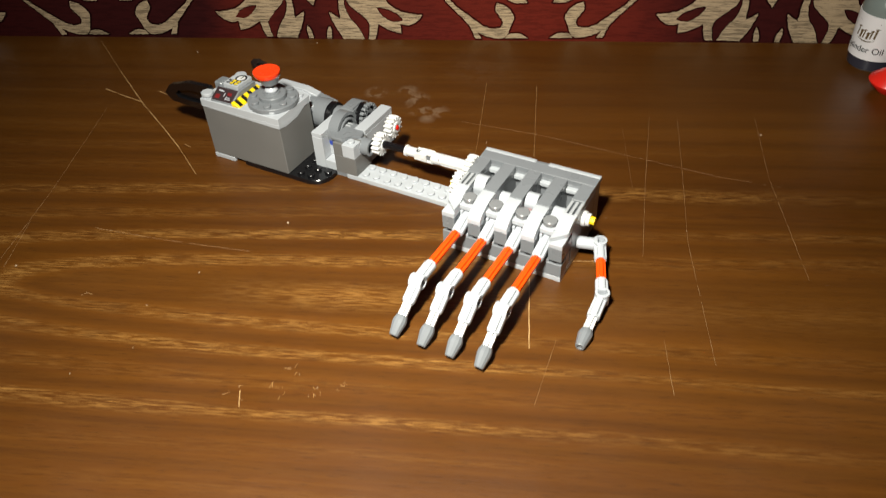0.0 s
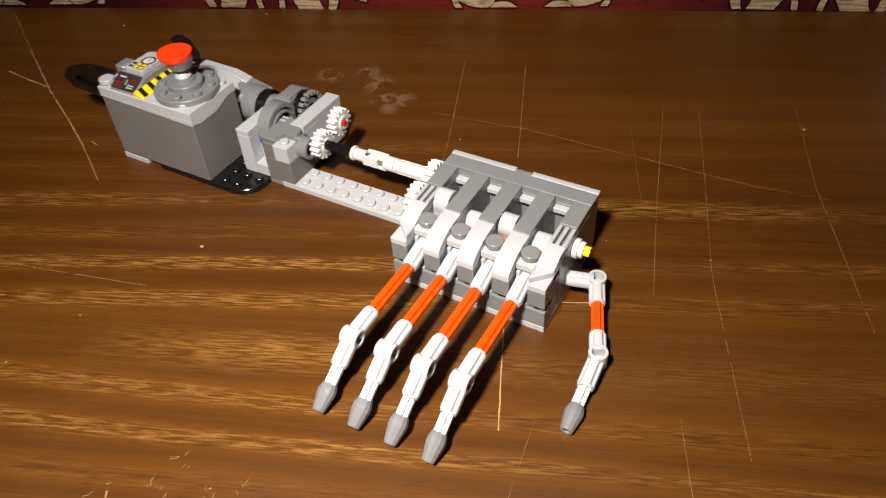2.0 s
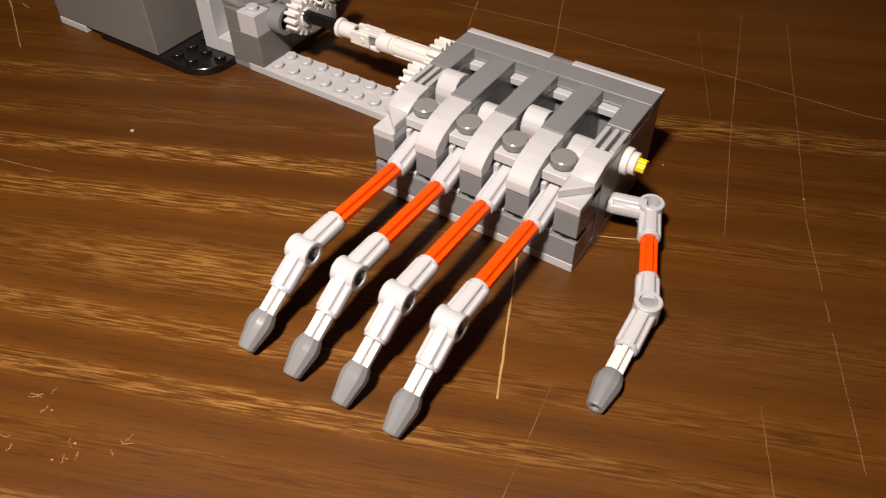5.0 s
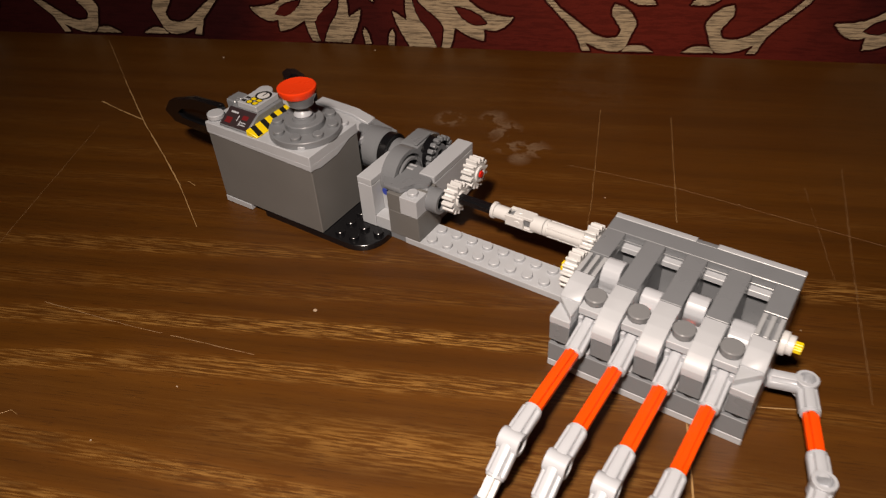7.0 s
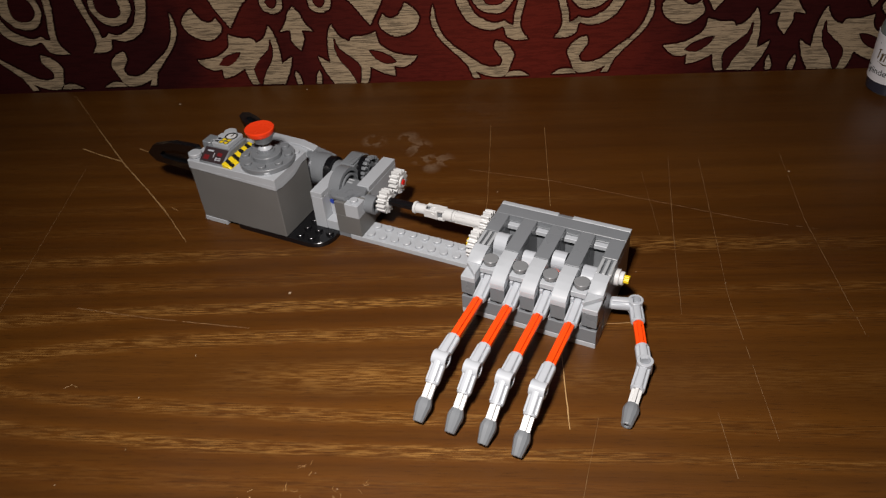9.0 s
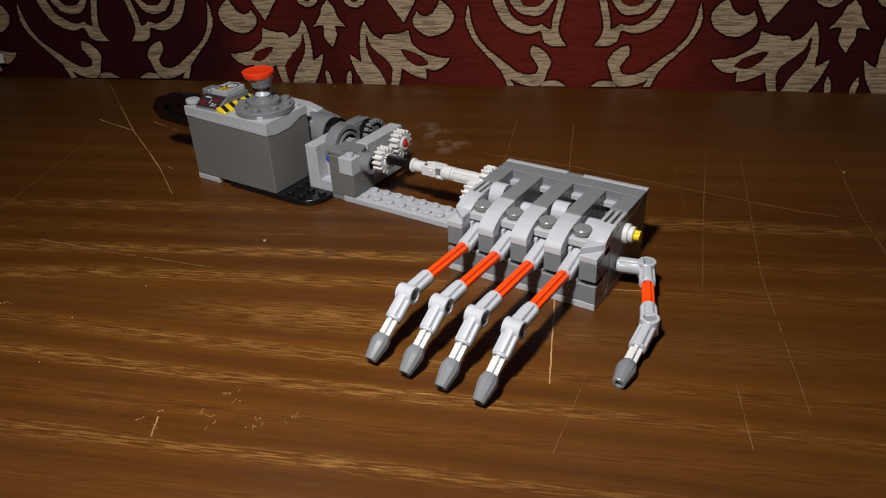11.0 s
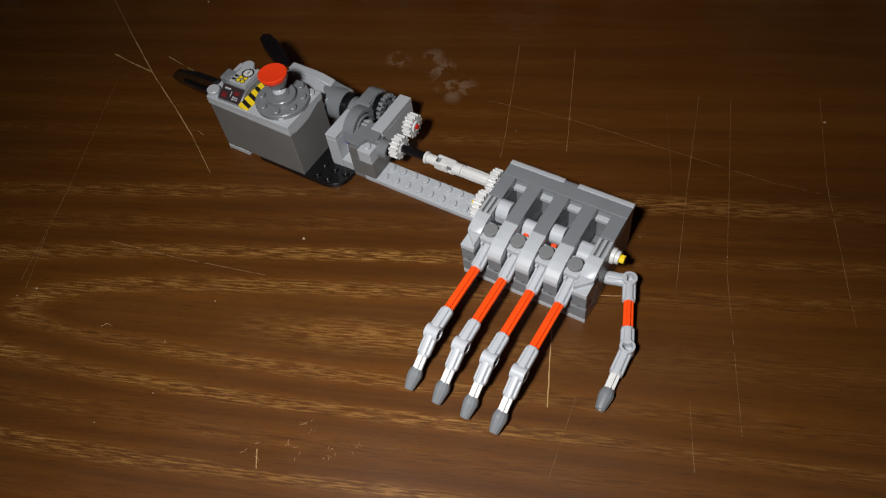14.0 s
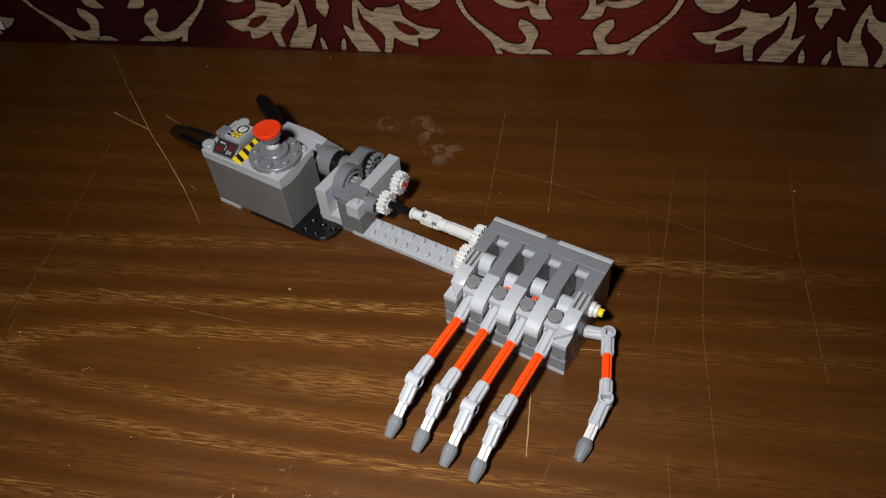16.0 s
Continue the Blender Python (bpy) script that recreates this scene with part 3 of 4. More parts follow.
def on_label(u, v, lift):
    a = FACE - 0.46 + u / 17.0
    return Vector((BX + (17.75 + lift) * math.cos(a), BY + (17.75 + lift) * math.sin(a), v))


bm = B()
for u0, low, top, wide in ((-7.5, 26.0, 33.5, 0.9), (-5.0, 25.0, 31.0, 1.5), (-2.2, 25.5, 32.0, 0.8), (0.2, 25.2, 30.5, 1.6), (2.8, 25.8, 32.5, 1.0), (5.4, 26.5, 34.5, 1.3)):
    prism(bm, [(u0, low), (u0 + wide, low), (u0 + wide + 0.9, top), (u0 + 0.9, top)], on_label, 0, 0.1, 0)
    prism(bm, [(u0 + 0.2, top - 1.4), (u0 + wide + 1.6, top - 0.6), (u0 + wide + 1.6, top), (u0 + 0.2, top - 0.6)], on_label, 0.02, 0.12, 0)
prism(bm, [(-6.5, 24.4), (-1.5, 22.9), (3.0, 23.2), (6.8, 25.0), (3.0, 23.9), (-1.5, 23.7)], on_label, 0, 0.1, 0)
part("emblem", bm, BRONZE, label, "brown printed emblem as plain shapes")
bm = B()
prism(bm, [(-8, 37.0), (8, 37.4), (8, 37.8), (-8, 37.4)], on_label, 0, 0.1, 0)
part("rule", bm, INK, label, "black printed rule")

cap = tagged(empty("red_cap", 198, 277), "bright red plastic cap lying beside the oil bottle", "cap")
bm = B()
lathe(bm, (198, 277, 0), (0, 0, 1), [(0, 0), (0, 8), (1, 9), (7, 15.2), (8.2, 15.6), (9.4, 15.0), (15, 8.5), (19, 5.0), (20.5, 4.2), (20.5, 0)], 40)
part("shell", bm, SCARLET, cap)
bm = B()
tube(bm, (203, 259.5, 0.1), (203, 259.5, 3), 5.0, 3)
part("ring", bm, SCARLET, cap)

tag_bm = B()
prism(tag_bm, [(-312, 12), (-297, 12), (-297, 20), (-312, 20)], lambda u, v, a: place_uv(u, v, a), 3, 4, 0.2)
tagged(part("paper_tag", tag_bm, LABELWHITE), "small pale tag on the curtain near the table", "tag")

# ---- the robot arm ----
arm = tagged(empty("robot_arm", -60, 20), "grey brick-built robot arm with orange finger rods on a table", "toy robot")

# forearm: a long studded plate
bm = B()
box(bm, -100, -12, 20, 36, 0.0, 3.2)
forearm = part("forearm_plate", bm, LIGHT, arm, "light grey studded plate")
first = None
for i in range(8):
    for y in (24, 32):
        if first is None:
            bm = B()
            stud(bm, -88, 24, 3.2)
            first = part("stud", bm, LIGHT, forearm)
        else:
            s = new("stud", first.data)
            s.parent = forearm
            s.location = first.location + Vector((i * 8 * MM, (y - 24) * MM, 0))
            s["at"] = (0, 0, 0)

# palm ------------------------------------------------------------
bm = B()
box(bm, -12, 60, -12, 44, 0, 3.2)
palm = part("palm_base", bm, LIGHT, arm, "light grey base plate under the palm")
bm = B()
box(bm, -12, 60, -12, -4, 3.25, 11.8)
part("brick", bm, DARK, palm, "dark grey front brick row")
bm = B()
box(bm, -11.5, 59.5, -4, 2, 3.25, 12.0)
part("brick", bm, LIGHT, palm)
bm = B()
box(bm, -12, 60, 36, 45, 3.25, 28.8)
part("rear_wall", bm, DARK, palm)
bm = B()
box(bm, -4, 52, 2.1, 35.9, 3.25, 9.6)
part("brick", bm, DARK, palm)
for x0, x1 in ((-12, -4), (52, 60)):
    bm = B()
    box(bm, x0, x1, 2, 36, 3.25, 28.7)
    part("side_wall", bm, DARK, palm)
for x in (8, 24, 40):
    bm = B()
    box(bm, x - 3.9, x + 3.9, 6, 36, 12, 28.7)
    part("rib", bm, DARK, palm)
# top: dark tiles
bm = B()
box(bm, -12, 60, 36, 44.0, 28.85, 32.4)
part("tile", bm, DARK, palm)
for x in (8, 24, 40):
    bm = B()
    box(bm, x - 3.9, x + 3.9, 8, 36.1, 28.75, 32.4)
    part("tile", bm, DARK, palm)
for x in (-8, 56):
    bm = B()
    box(bm, x - 3.9, x + 3.9, 20, 36.1, 28.75, 32.4)
    part("tile", bm, DARK, palm)
    bm = B()
    box(bm, x - 3.9, x + 3.9, 8.2, 19.8, 28.72, 29.3, 0.1)
    grille = part("grille", bm, DARK, palm, "grey grille tile")
    for k in (-2.95, 0.0, 2.95):
        bm = B()
        box(bm, x + k - 0.8, x + k + 0.8, 8.3, 19.7, 29.32, 32.0, 0.15)
        part("slat", bm, GRILLE, grille)
for x0, x1 in ((-12, 20.5), (28.5, 60)):
    bm = B()
    prism(bm, [(44.1, 28.85), (47.4, 28.85), (47.4, 32.0), (46.9, 32.5), (44.1, 32.5)], along_x, x0, x1, 0.15)
    part("edge_strip", bm, LIGHT, palm, "light grey strip along the rear edge")
bm = B()
prism(bm, [(44.1, 28.85), (46.0, 28.85), (46.9, 31.2), (46.2, 32.35), (44.1, 32.35)], along_x, 20.55, 28.45, 0.1)
part("edge_strip", bm, DARK, palm, "dark grey filler in the rear edge")
# light ledge seen at the rear of each slot
for x in (0, 16, 32, 48):
    bm = B()
    box(bm, x - 4, x + 4, 32.8, 36, 25.4, 28.0)
    part("ledge", bm, LIGHT, palm)
# curved caps between the fingers
CURVE = [(-12.3, 22.6), (-12.3, 25.8), (-10.5, 27.6), (-7.5, 29.4), (-3.5, 30.9), (1.5, 31.7), (8, 32), (8, 28.7), (-4, 28.0), (-8, 22.6)]
for x in (8, 24, 40):
    bm = B()
    prism(bm, CURVE, along_x, x - 3.9, x + 3.9, 0.15)
    part("cap", bm, LIGHT, palm, "light grey curved slope")
    bm = B()
    box(bm, x - 3.9, x + 3.9, -12, 4, 13.9, 22.5)
    box(bm, x - 3.7, x + 3.7, -7.5, 6, 22.5, 28.2, 0.1)
    part("brick", bm, DARK, palm)
    bm = B()
    rod(bm, (x, -8, 11.9), (x, -8, 13.95), 3.3)
    part("pin", bm, BLACK, palm)
for x, s in ((-8, 1), (56, -1)):
    bm = B()
    prism(bm, [(-4, 25.2), (-4, 29), (2.5, 31.6), (8, 31.9), (8, 25.2)], along_x, x - 3.9, x + 3.9, 0.15)
    part("cap", bm, LIGHT, palm, "light grey curved slope")
    bm = B()
    box(bm, x - 3.9, x + 3.9, -12.2, -3.9, 22.6, 25.6)
    # a slanted wedge that narrows towards the corner
    lift = [(x + s * -3.9, -4.0, 0.0), (x + s * 3.9, -4.0, 0.0), (x + s * 3.9, -11.5, 0.0)]
    prism(bm, [(p[0], p[1]) for p in lift] if s > 0 else [(p[0], p[1]) for p in lift[::-1]], along_z, 25.5, 28.6, 0.4)
    part("wedge", bm, LIGHT, palm, "light grey wedge plate")
    bm = B()
    box(bm, x - 3.9, x + 3.9, -12, 2, 13.9, 22.5)
    part("brick", bm, DARK, palm)
    bm = B()
    rod(bm, (x, -8, 11.9), (x, -8, 13.95), 3.3)
    part("pin", bm, BLACK, palm)
for x in (0, 16, 32, 48):
    bm = B()
    box(bm, x - 3.7, x + 3.7, -11.6, -4.2, 11.85, 13.4)
    part("plate", bm, LIGHT, palm)
# round tiles over the fingers, and the cams behind them
for i, x in enumerate((0, 16, 32, 48)):
    bm = B()
    box(bm, x - 3.95, x + 3.95, -5.5, 6, 25.0, 28.2)
    part("plate", bm, LIGHT, palm)
    bm = B()
    lathe(bm, (x, 0, 28.2), (0, 0, 1), [(0, 0), (0, 3.5), (0.8, 3.6), (0.9, 4.0), (2.8, 4.0), (3.2, 3.6), (3.2, 0)], 28)
    part("round_tile", bm, STEEL, palm, "glossy dark grey round tile")
    bm = B()
    rod(bm, (x - 3.9, 15, 24.0), (x + 3.9, 15, 24.0), 3.9)
    swing = radians((75, 250, 95, 200)[i])
    lobe = [(15 + math.cos(swing + a) * r, 24.0 + math.sin(swing + a) * r) for a, r in
            [(2 * math.pi * k / 24, 4.0 + (6.4, 4.0, 5.0, 4.2)[i] * max(0, math.cos(2 * math.pi * k / 24)) ** 1.5) for k in range(24)]]
    prism(bm, lobe, along_x, x - 3.5, x + 3.5, 0.2)
    part("cam", bm, PALE, palm, "white plastic cam")
    if i:
        bm = B()
        rod(bm, (x - 2.0, 9.6, 22.2), (x + 1.0, 9.6, 22.2), 2.0)
        part("pin", bm, ORANGE, palm, "orange pin end")
# axle end with bush and yellow tip
bm = B()
tube(bm, (60.1, 18, 23.3), (62.4, 18, 23.3), 4.4, 2.0)
tube(bm, (62.4, 18, 23.3), (64.6, 18, 23.3), 3.6, 2.0)
bush = part("bush", bm, WHITE, palm, "white axle bush")
bm = B()
cross_axle(bm, (58, 18, 23.3), (67.2, 18, 23.3), 2.2)
part("axle_tip", bm, YELLOW, bush, "yellow axle end")
bm = B()
rod(bm, (60, 12, 10.4), (61.5, 12.2, 10.4), 2.6)
part("pin", bm, PALE, palm)

# fingers -----------------------------------------------------------


TIP = [(0, 2.3), (0, 2.9), (0.5, 3.1), (2.6, 3.75), (4.2, 3.75), (10.8, 2.55), (11.2, 2.3), (11.2, 1.4), (10.2, 1.2), (10.2, 0)]


def finger(x):
    """A jointed finger at rest: a clevis, an orange axle, an angled knuckle, a white axle and a grey tip."""
    bm = B()
    connector(bm, (x, -17.5, 17.2), (x, -2, 20.6))
    for s in (-1, 1):
        box(bm, x + s * 2.9 - 0.8, x + s * 2.9 + 0.8, -6, 4, 15.5, 24.0)
    base = part("finger", bm, PALE, arm, "jointed finger with an orange rod and grey tip")
    bm = B()
    cross_axle(bm, (x, -14, 17.6), (x, -49, 18.3), 2.5, 1.0)
    part("rod", bm, ORANGE, base, "orange axle rod")
    bm = B()
    connector(bm, (x, -46.4, 18.3), (x, -60, 18.2))
    part("sleeve", bm, PALE, base)
    knee = Vector((x, -61.0, 18.2))
    way = Vector((0, -0.871, -0.491))
    bm = B()
    tube(bm, (x - 3.7, *knee.yz), (x + 3.7, *knee.yz), 3.85, 2.6)
    lathe(bm, (x - 0.9, *knee.yz), (1, 0, 0), [(0, 0), (0, 2.7), (1.8, 2.7), (1.8, 0)], 20)
    part("hub", bm, PALE, base, "round joint hub")
    bm = B()
    connector(bm, knee + way * 12.6, knee + way * 1.6)
    part("knuckle", bm, PALE, base, "pale grey angled connector")
    bm = B()
    cross_axle(bm, knee + way * 9, knee + way * 22, 2.45, 0.8)
    part("axle", bm, WHITE, base)
    bm = B()
    lathe(bm, knee + way * 19.6, way, TIP, 12)
    part("tip", bm, DARK, base, "dark grey cone tip", 0.35)


for x in (0, 16, 32, 48):
    finger(x)

# thumb
upper, lower, end = Vector((71.9, 16.0, 9.8)), Vector((86.0, -20.0, 7.4)), Vector((86.8, -54.0, 2.5))
run, fall = (lower - upper).normalized(), (end - lower).normalized()
bm = B()
connector(bm, (59.5, 12.4, 10.2), (70.4, 15.6, 9.8))
tube(bm, upper - Vector((0, 0, 3.7)), upper + Vector((0, 0, 3.7)), 3.9, 2.6)
lathe(bm, upper - Vector((0, 0, 1.4)), (0, 0, 1), [(0, 0), (0, 2.7), (0.4, 2.7), (0.4, 0)], 20)
thumb = part("thumb", bm, PALE, arm, "jointed thumb with an orange rod and grey tip")
bm = B()
connector(bm, upper + run * 12.4, upper + run * 1.5)
part("sleeve", bm, PALE, thumb)
bm = B()
cross_axle(bm, upper + run * 9, upper + run * 31, 2.5, 1.0)
part("rod", bm, ORANGE, thumb, "orange axle rod")
bm = B()
connector(bm, upper + run * 27.2, lower - run * 1.5)
part("sleeve", bm, PALE, thumb)
bm = B()
tube(bm, lower - Vector((0, 0, 3.7)), lower + Vector((0, 0, 3.7)), 3.9, 2.6)
lathe(bm, lower - Vector((0, 0, 1.4)), (0, 0, 1), [(0, 0), (0, 2.7), (0.4, 2.7), (0.4, 0)], 20)
part("hub", bm, PALE, thumb, "round joint hub")
bm = B()
connector(bm, lower + fall * 14.6, lower + fall * 1.6)
part("knuckle", bm, PALE, thumb, "pale grey angled connector")
bm = B()
cross_axle(bm, lower + fall * 11, lower + fall * 25, 2.45, 0.8)
part("axle", bm, WHITE, thumb)
bm = B()
lathe(bm, lower + fall * 22.6, fall, TIP, 12)
part("tip", bm, DARK, thumb, "dark grey cone tip", 0.35)

# drive shaft -------------------------------------------------------
SY, SZ = 34.0, 23.8
bm = B()
cross_axle(bm, (-86, SY, SZ), (-60, SY, SZ), 2.1, 1.2)
shaft = part("drive_shaft", bm, BLACK, arm, "black axle with a white jointed shaft")
bm = B()
tube(bm, (-62, SY, SZ), (-60.4, SY, SZ), 3.7, 2.0)
tube(bm, (-60.4, SY, SZ), (-54, SY, SZ), 3.0, 2.0)
for s in (-1, 1):
    box(bm, -54.5, -46, SY + s * 2.7 - 0.8, SY + s * 2.7 + 0.8, SZ - 2.6, SZ + 2.6, 0.3)
    box(bm, -51, -42, SY - 2.6, SY + 2.6, SZ + s * 2.7 - 0.8, SZ + s * 2.7 + 0.8, 0.3)
rod(bm, (-48.8, SY - 3.8, SZ), (-48.8, SY + 3.8, SZ), 1.3)
rod(bm, (-48.8, SY, SZ - 3.8), (-48.8, SY, SZ + 3.8), 1.3)
tube(bm, (-43, SY, SZ), (-37.4, SY, SZ), 3.6, 2.0)
part("universal_joint", bm, WHITE, shaft, "white universal joint")
# inner block in dark grey, standing in for shade within the fork openings
bm = B()
box(bm, -53.4, -43.6, SY - 1.8, SY + 1.8, SZ - 1.8, SZ + 1.8, 0.4)
part("joint_core", bm, DARK, shaft, "inner block of the joint, coloured dark as shade in its openings")
bm = B()
tube(bm, (-37.2, SY, SZ), (-16, SY, SZ), 3.2, 2.2)
tube(bm, (-37.2, SY, SZ), (-35.6, SY, SZ), 3.6, 2.2)
for k in (0, 90, 180, 270):
    c, s = math.cos(radians(k + 45)), math.sin(radians(k + 45))
    rod(bm, (-35.5, SY + 2.9 * c, SZ + 2.9 * s), (-17, SY + 2.9 * c, SZ + 2.9 * s), 0.7, 8, 0.15)
part("sleeve", bm, WHITE, shaft)
for y, z, x0, x1, name in ((35, 22.6, -84.5, -79.0, "gear"), (50, 27.0, -84.0, -78.5, "gear"), (SY, SZ, -18.8, -14.0, "gear"), (18.2, 22.0, -19.2, -14.2, "gear")):
    bm = B()
    gear(bm, (y, z), 7.3 if x0 < -50 else 8.3, 14 if x0 < -50 else 16, x0, x1)
    g = part(name, bm, WHITE, arm, "white toothed gear wheel")
    bm = B()
    if name == "gear" and y == 50:
        cross_axle(bm, (-80, y, z), (-77.2, y, z), 1.5, 0.8)
        part("axle_tip", bm, SCARLET, g, "red axle end")
    elif y == 18.2:
        cross_axle(bm, (-21.6, y, z), (-10, y, z), 2.2)
        part("axle_tip", bm, YELLOW, g, "yellow axle end")
    else:
        cross_axle(bm, (x0 - 2.0, y, z), (x1 + 2.0, y, z), 2.3)
        part("axle", bm, BLACK, g)

# gearbox -----------------------------------------------------------
bm = B()
prism(bm, rounded(-172, -108, 3.5, 44, (2, 12, 4, 2)), along_z, 0, 3.2, 0.3)
for x in (-128, -120, -112):
    for y in (8, 16, 24):
        if not (x == -112 and y == 8):
            stud(bm, x, y, 3.2)
part("foot_plate", bm, BLACK, arm, "black rounded base plate")
bm = B()
box(bm, -124, -116.2, 20, 55, 3.3, 25.5)
gearbox = part("gearbox", bm, LIGHT, arm, "light grey gear housing with dark grey wheels")
bm = B()
box(bm, -124, -116.2, 20, 55, 25.6, 28.8)
part("tile", bm, LIGHT, gearbox)
bm = B()
box(bm, -116.1, -108.1, 20.4, 52, 3.3, 9.6)
part("brick", bm, LIGHT, gearbox)
bm = B()
box(bm, -124, -100, 20.3, 36, 0.1, 3.25)
part("plate", bm, DARK, gearbox)
bm = B()
box(bm, -116.1, -108, 27, 33, 9.7, 24)
part("brick", bm, LIGHT, gearbox)
bm = B()
rod(bm, (-114, 26.4, 19.5), (-114, 27.4, 19.5), 1.8)
part("pin", bm, BLUE, gearbox, "blue pin end")
bm = B()
prism(bm, rounded(-108, -92, 20, 38, (0, 0, 0, 0)), along_z, 3.25, 16.4, 0.25)
box(bm, -108, -101.1, 20, 38, 16.3, 25.6)
box(bm, -101.2, -92.2, 28.2, 36, 16.3, 25.4)
part("brick", bm, BOXGREY, gearbox, "darker grey corner brick")
bm = B()
box(bm, -101, -92, 19.7, 28, 16.5, 25.6)
stud(bm, -96.5, 24, 25.6)
part("brick", bm, LIGHT, gearbox, "light grey single brick with a stud")
bm = B()
prism(bm, [(-114, 26), (-110, 21.4), (-101.6, 21.6), (-98.6, 27.6), (-93.2, 31), (-93.2, 34.4), (-101.4, 41), (-110, 41), (-114, 37)], along_z, 25.7, 28.2, 0.3)
part("round_corner_tile", bm, DARK, gearbox, "dark grey tile with rounded corners")
bm = B()
box(bm, -101, -93, 36, 68, 3.25, 25.5)
part("bearing_wall", bm, LIGHT, gearbox)
bm = B()
box(bm, -101, -93, 35.6, 68.2, 25.6, 28.8)
part("tile", bm, LIGHT, gearbox)
bm = B()
tube(bm, (-96, 31.5, 20.2), (-86.2, 31.5, 20.2), 5.6, 3.8)
part("bearing", bm, DARK, gearbox, "dark grey bearing tube")
def arc_band(bm, y, z, r_out, r_in, a0, a1, x0, x1, steps=22):
    ring = [(y + r_out * math.cos(radians(a0 + (a1 - a0) * i / steps)), z + r_out * math.sin(radians(a0 + (a1 - a0) * i / steps))) for i in range(steps + 1)]
    ring += [(y + r_in * math.cos(radians(a1 + (a0 - a1) * i / steps)), z + r_in * math.sin(radians(a1 + (a0 - a1) * i / steps))) for i in range(steps + 1)]
    return prism(bm, ring, along_x, x0, x1, 0.2)


# near wheel: an arched guard over a dark well with a ring and a hub
bm = B()
arc_band(bm, 38.5, 23.5, 12.2, 10.0, -15, 195, -116.0, -108.6)
wheel = part("wheel_guard", bm, DARK, gearbox, "dark grey arched wheel guard")
bm = B()
rod(bm, (-116.0, 38.5, 23.5), (-112.4, 38.5, 23.5), 9.95, 36)
part("disc", bm, BLACK, wheel)
bm = B()
tube(bm, (-112.3, 38.5, 23.5), (-108.0, 38.5, 23.5), 8.6, 7.2, 36)
part("ring", bm, DARK, wheel)
bm = B()
gear(bm, (38.5, 23.5), 5.2, 10, -112.2, -105.0, 1.6)
part("pinion", bm, GRILLE, wheel, "mid grey toothed roller")
# far wheel: toothed rim turned to the bearing wall, under an angular cover with a groove
bm = B()
rod(bm, (-110.0, 57.5, 24.2), (-106.2, 57.5, 24.2), 9.0, 36)
far_wheel = part("wheel", bm, BLACK, gearbox, "dark wheel with a grey toothed rim")
bm = B()
for k in range(18):
    arc_band(bm, 57.5, 24.2, 9.6, 7.4, 20 * k - 6.5, 20 * k + 6.5, -106.1, -103.4, 2)
part("tooth_ring", bm, DARK, far_wheel)
bm = B()
tube(bm, (-106.1, 57.5, 24.2), (-104.2, 57.5, 24.2), 5.6, 3.0, 28)
part("hub", bm, DARK, far_wheel)
bm = B()
prism(bm, [(45, 25), (45, 29.8), (49, 32.2), (62, 32.2), (66.5, 29.8), (66.5, 25)], along_x, -120.0, -110.1, 0.4)
cover = part("cover", bm, DARK, gearbox, "dark grey angular cover")
bm = B()
box(bm, -112.4, -110.6, 48.5, 60.5, 32.25, 33.4, 0.3)
part("ridge", bm, DARK, cover)
# motor behind the control box
bm = B()
rod(bm, (-150, 49, 24.5), (-128.5, 49, 24.5), 10.2, 36, 1.2)
tube(bm, (-139.5, 49, 24.5), (-137.5, 49, 24.5), 10.6, 9.8, 36)
rod(bm, (-124.0, 49, 24.5), (-119.5, 49, 24.5), 7.4, 32, 0.6)
box(bm, -160, -142, 39, 59, 3.3, 30, 0.6)
motor = part("motor", bm, DARK, arm, "dark grey rounded motor")
bm = B()
tube(bm, (-128.4, 49, 24.5), (-124.1, 49, 24.5), 9.2, 4.0, 36)
part("ring", bm, BLACK, motor)
bm = B()
prism(bm, [(-172, 30), (-172, 37.2), (-150, 36.6), (-137, 32.6), (-137, 30)], along_y, 36.5, 50.2, 0.25)
part("slope", bm, LIGHT, motor, "light grey curved slope")
bm = B()
prism(bm, [(-172, 30), (-172, 38.4), (-150, 37.8), (-140, 35.2), (-140, 30)], along_y, 50.3, 56.2, 0.25)
part("slope", bm, LIGHT, motor, "light grey curved slope")
bm = B()
prism(bm, [(-139.8, 30), (-139.8, 34.9), (-127, 32.0), (-127, 30)], along_y, 51, 56, 0.25)
part("slope", bm, DARK, motor, "dark grey slope")

# control box -------------------------------------------------------
X0, X1, Y0, Y1, ZT = -197.0, -134.5, 3.5, 36.0, 44.6
bm = B()
box(bm, X0, X1, Y0, Y1, 3.3, 39.4, 0.35)
control = part("control_box", bm, BOXGREY, arm, "dark grey battery box with a red push button")
bm = B()
box(bm, X0 - 0.3, X1 + 0.3, Y0 - 0.3, Y1 + 0.2, 39.6, ZT, 0.25)
lid = part("lid", bm, LIGHT, control, "light grey top plate")
bm = B()
prism(bm, [(X1 + 0.4, 37.4), (X1 + 0.4, 39.9), (X0, 39.9), (X0, 39.3)], along_y, Y0 - 0.4, Y0 + 2.0, 0)
prism(bm, [(Y0 - 0.3, 37.4), (Y0 - 0.3, 39.9), (30, 39.9), (21, 36.6), (9, 36.2), (5.5, 37.4)], along_x, X1 - 1.5, X1 + 0.35, 0)
part("lid_flap", bm, LIGHT, control)
bm = B()
box(bm, X0, X0 + 17, Y0 - 0.2, Y1, 0.05, 3.2)
part("foot", bm, LIGHT, control, "light grey foot plate")
bm = B()
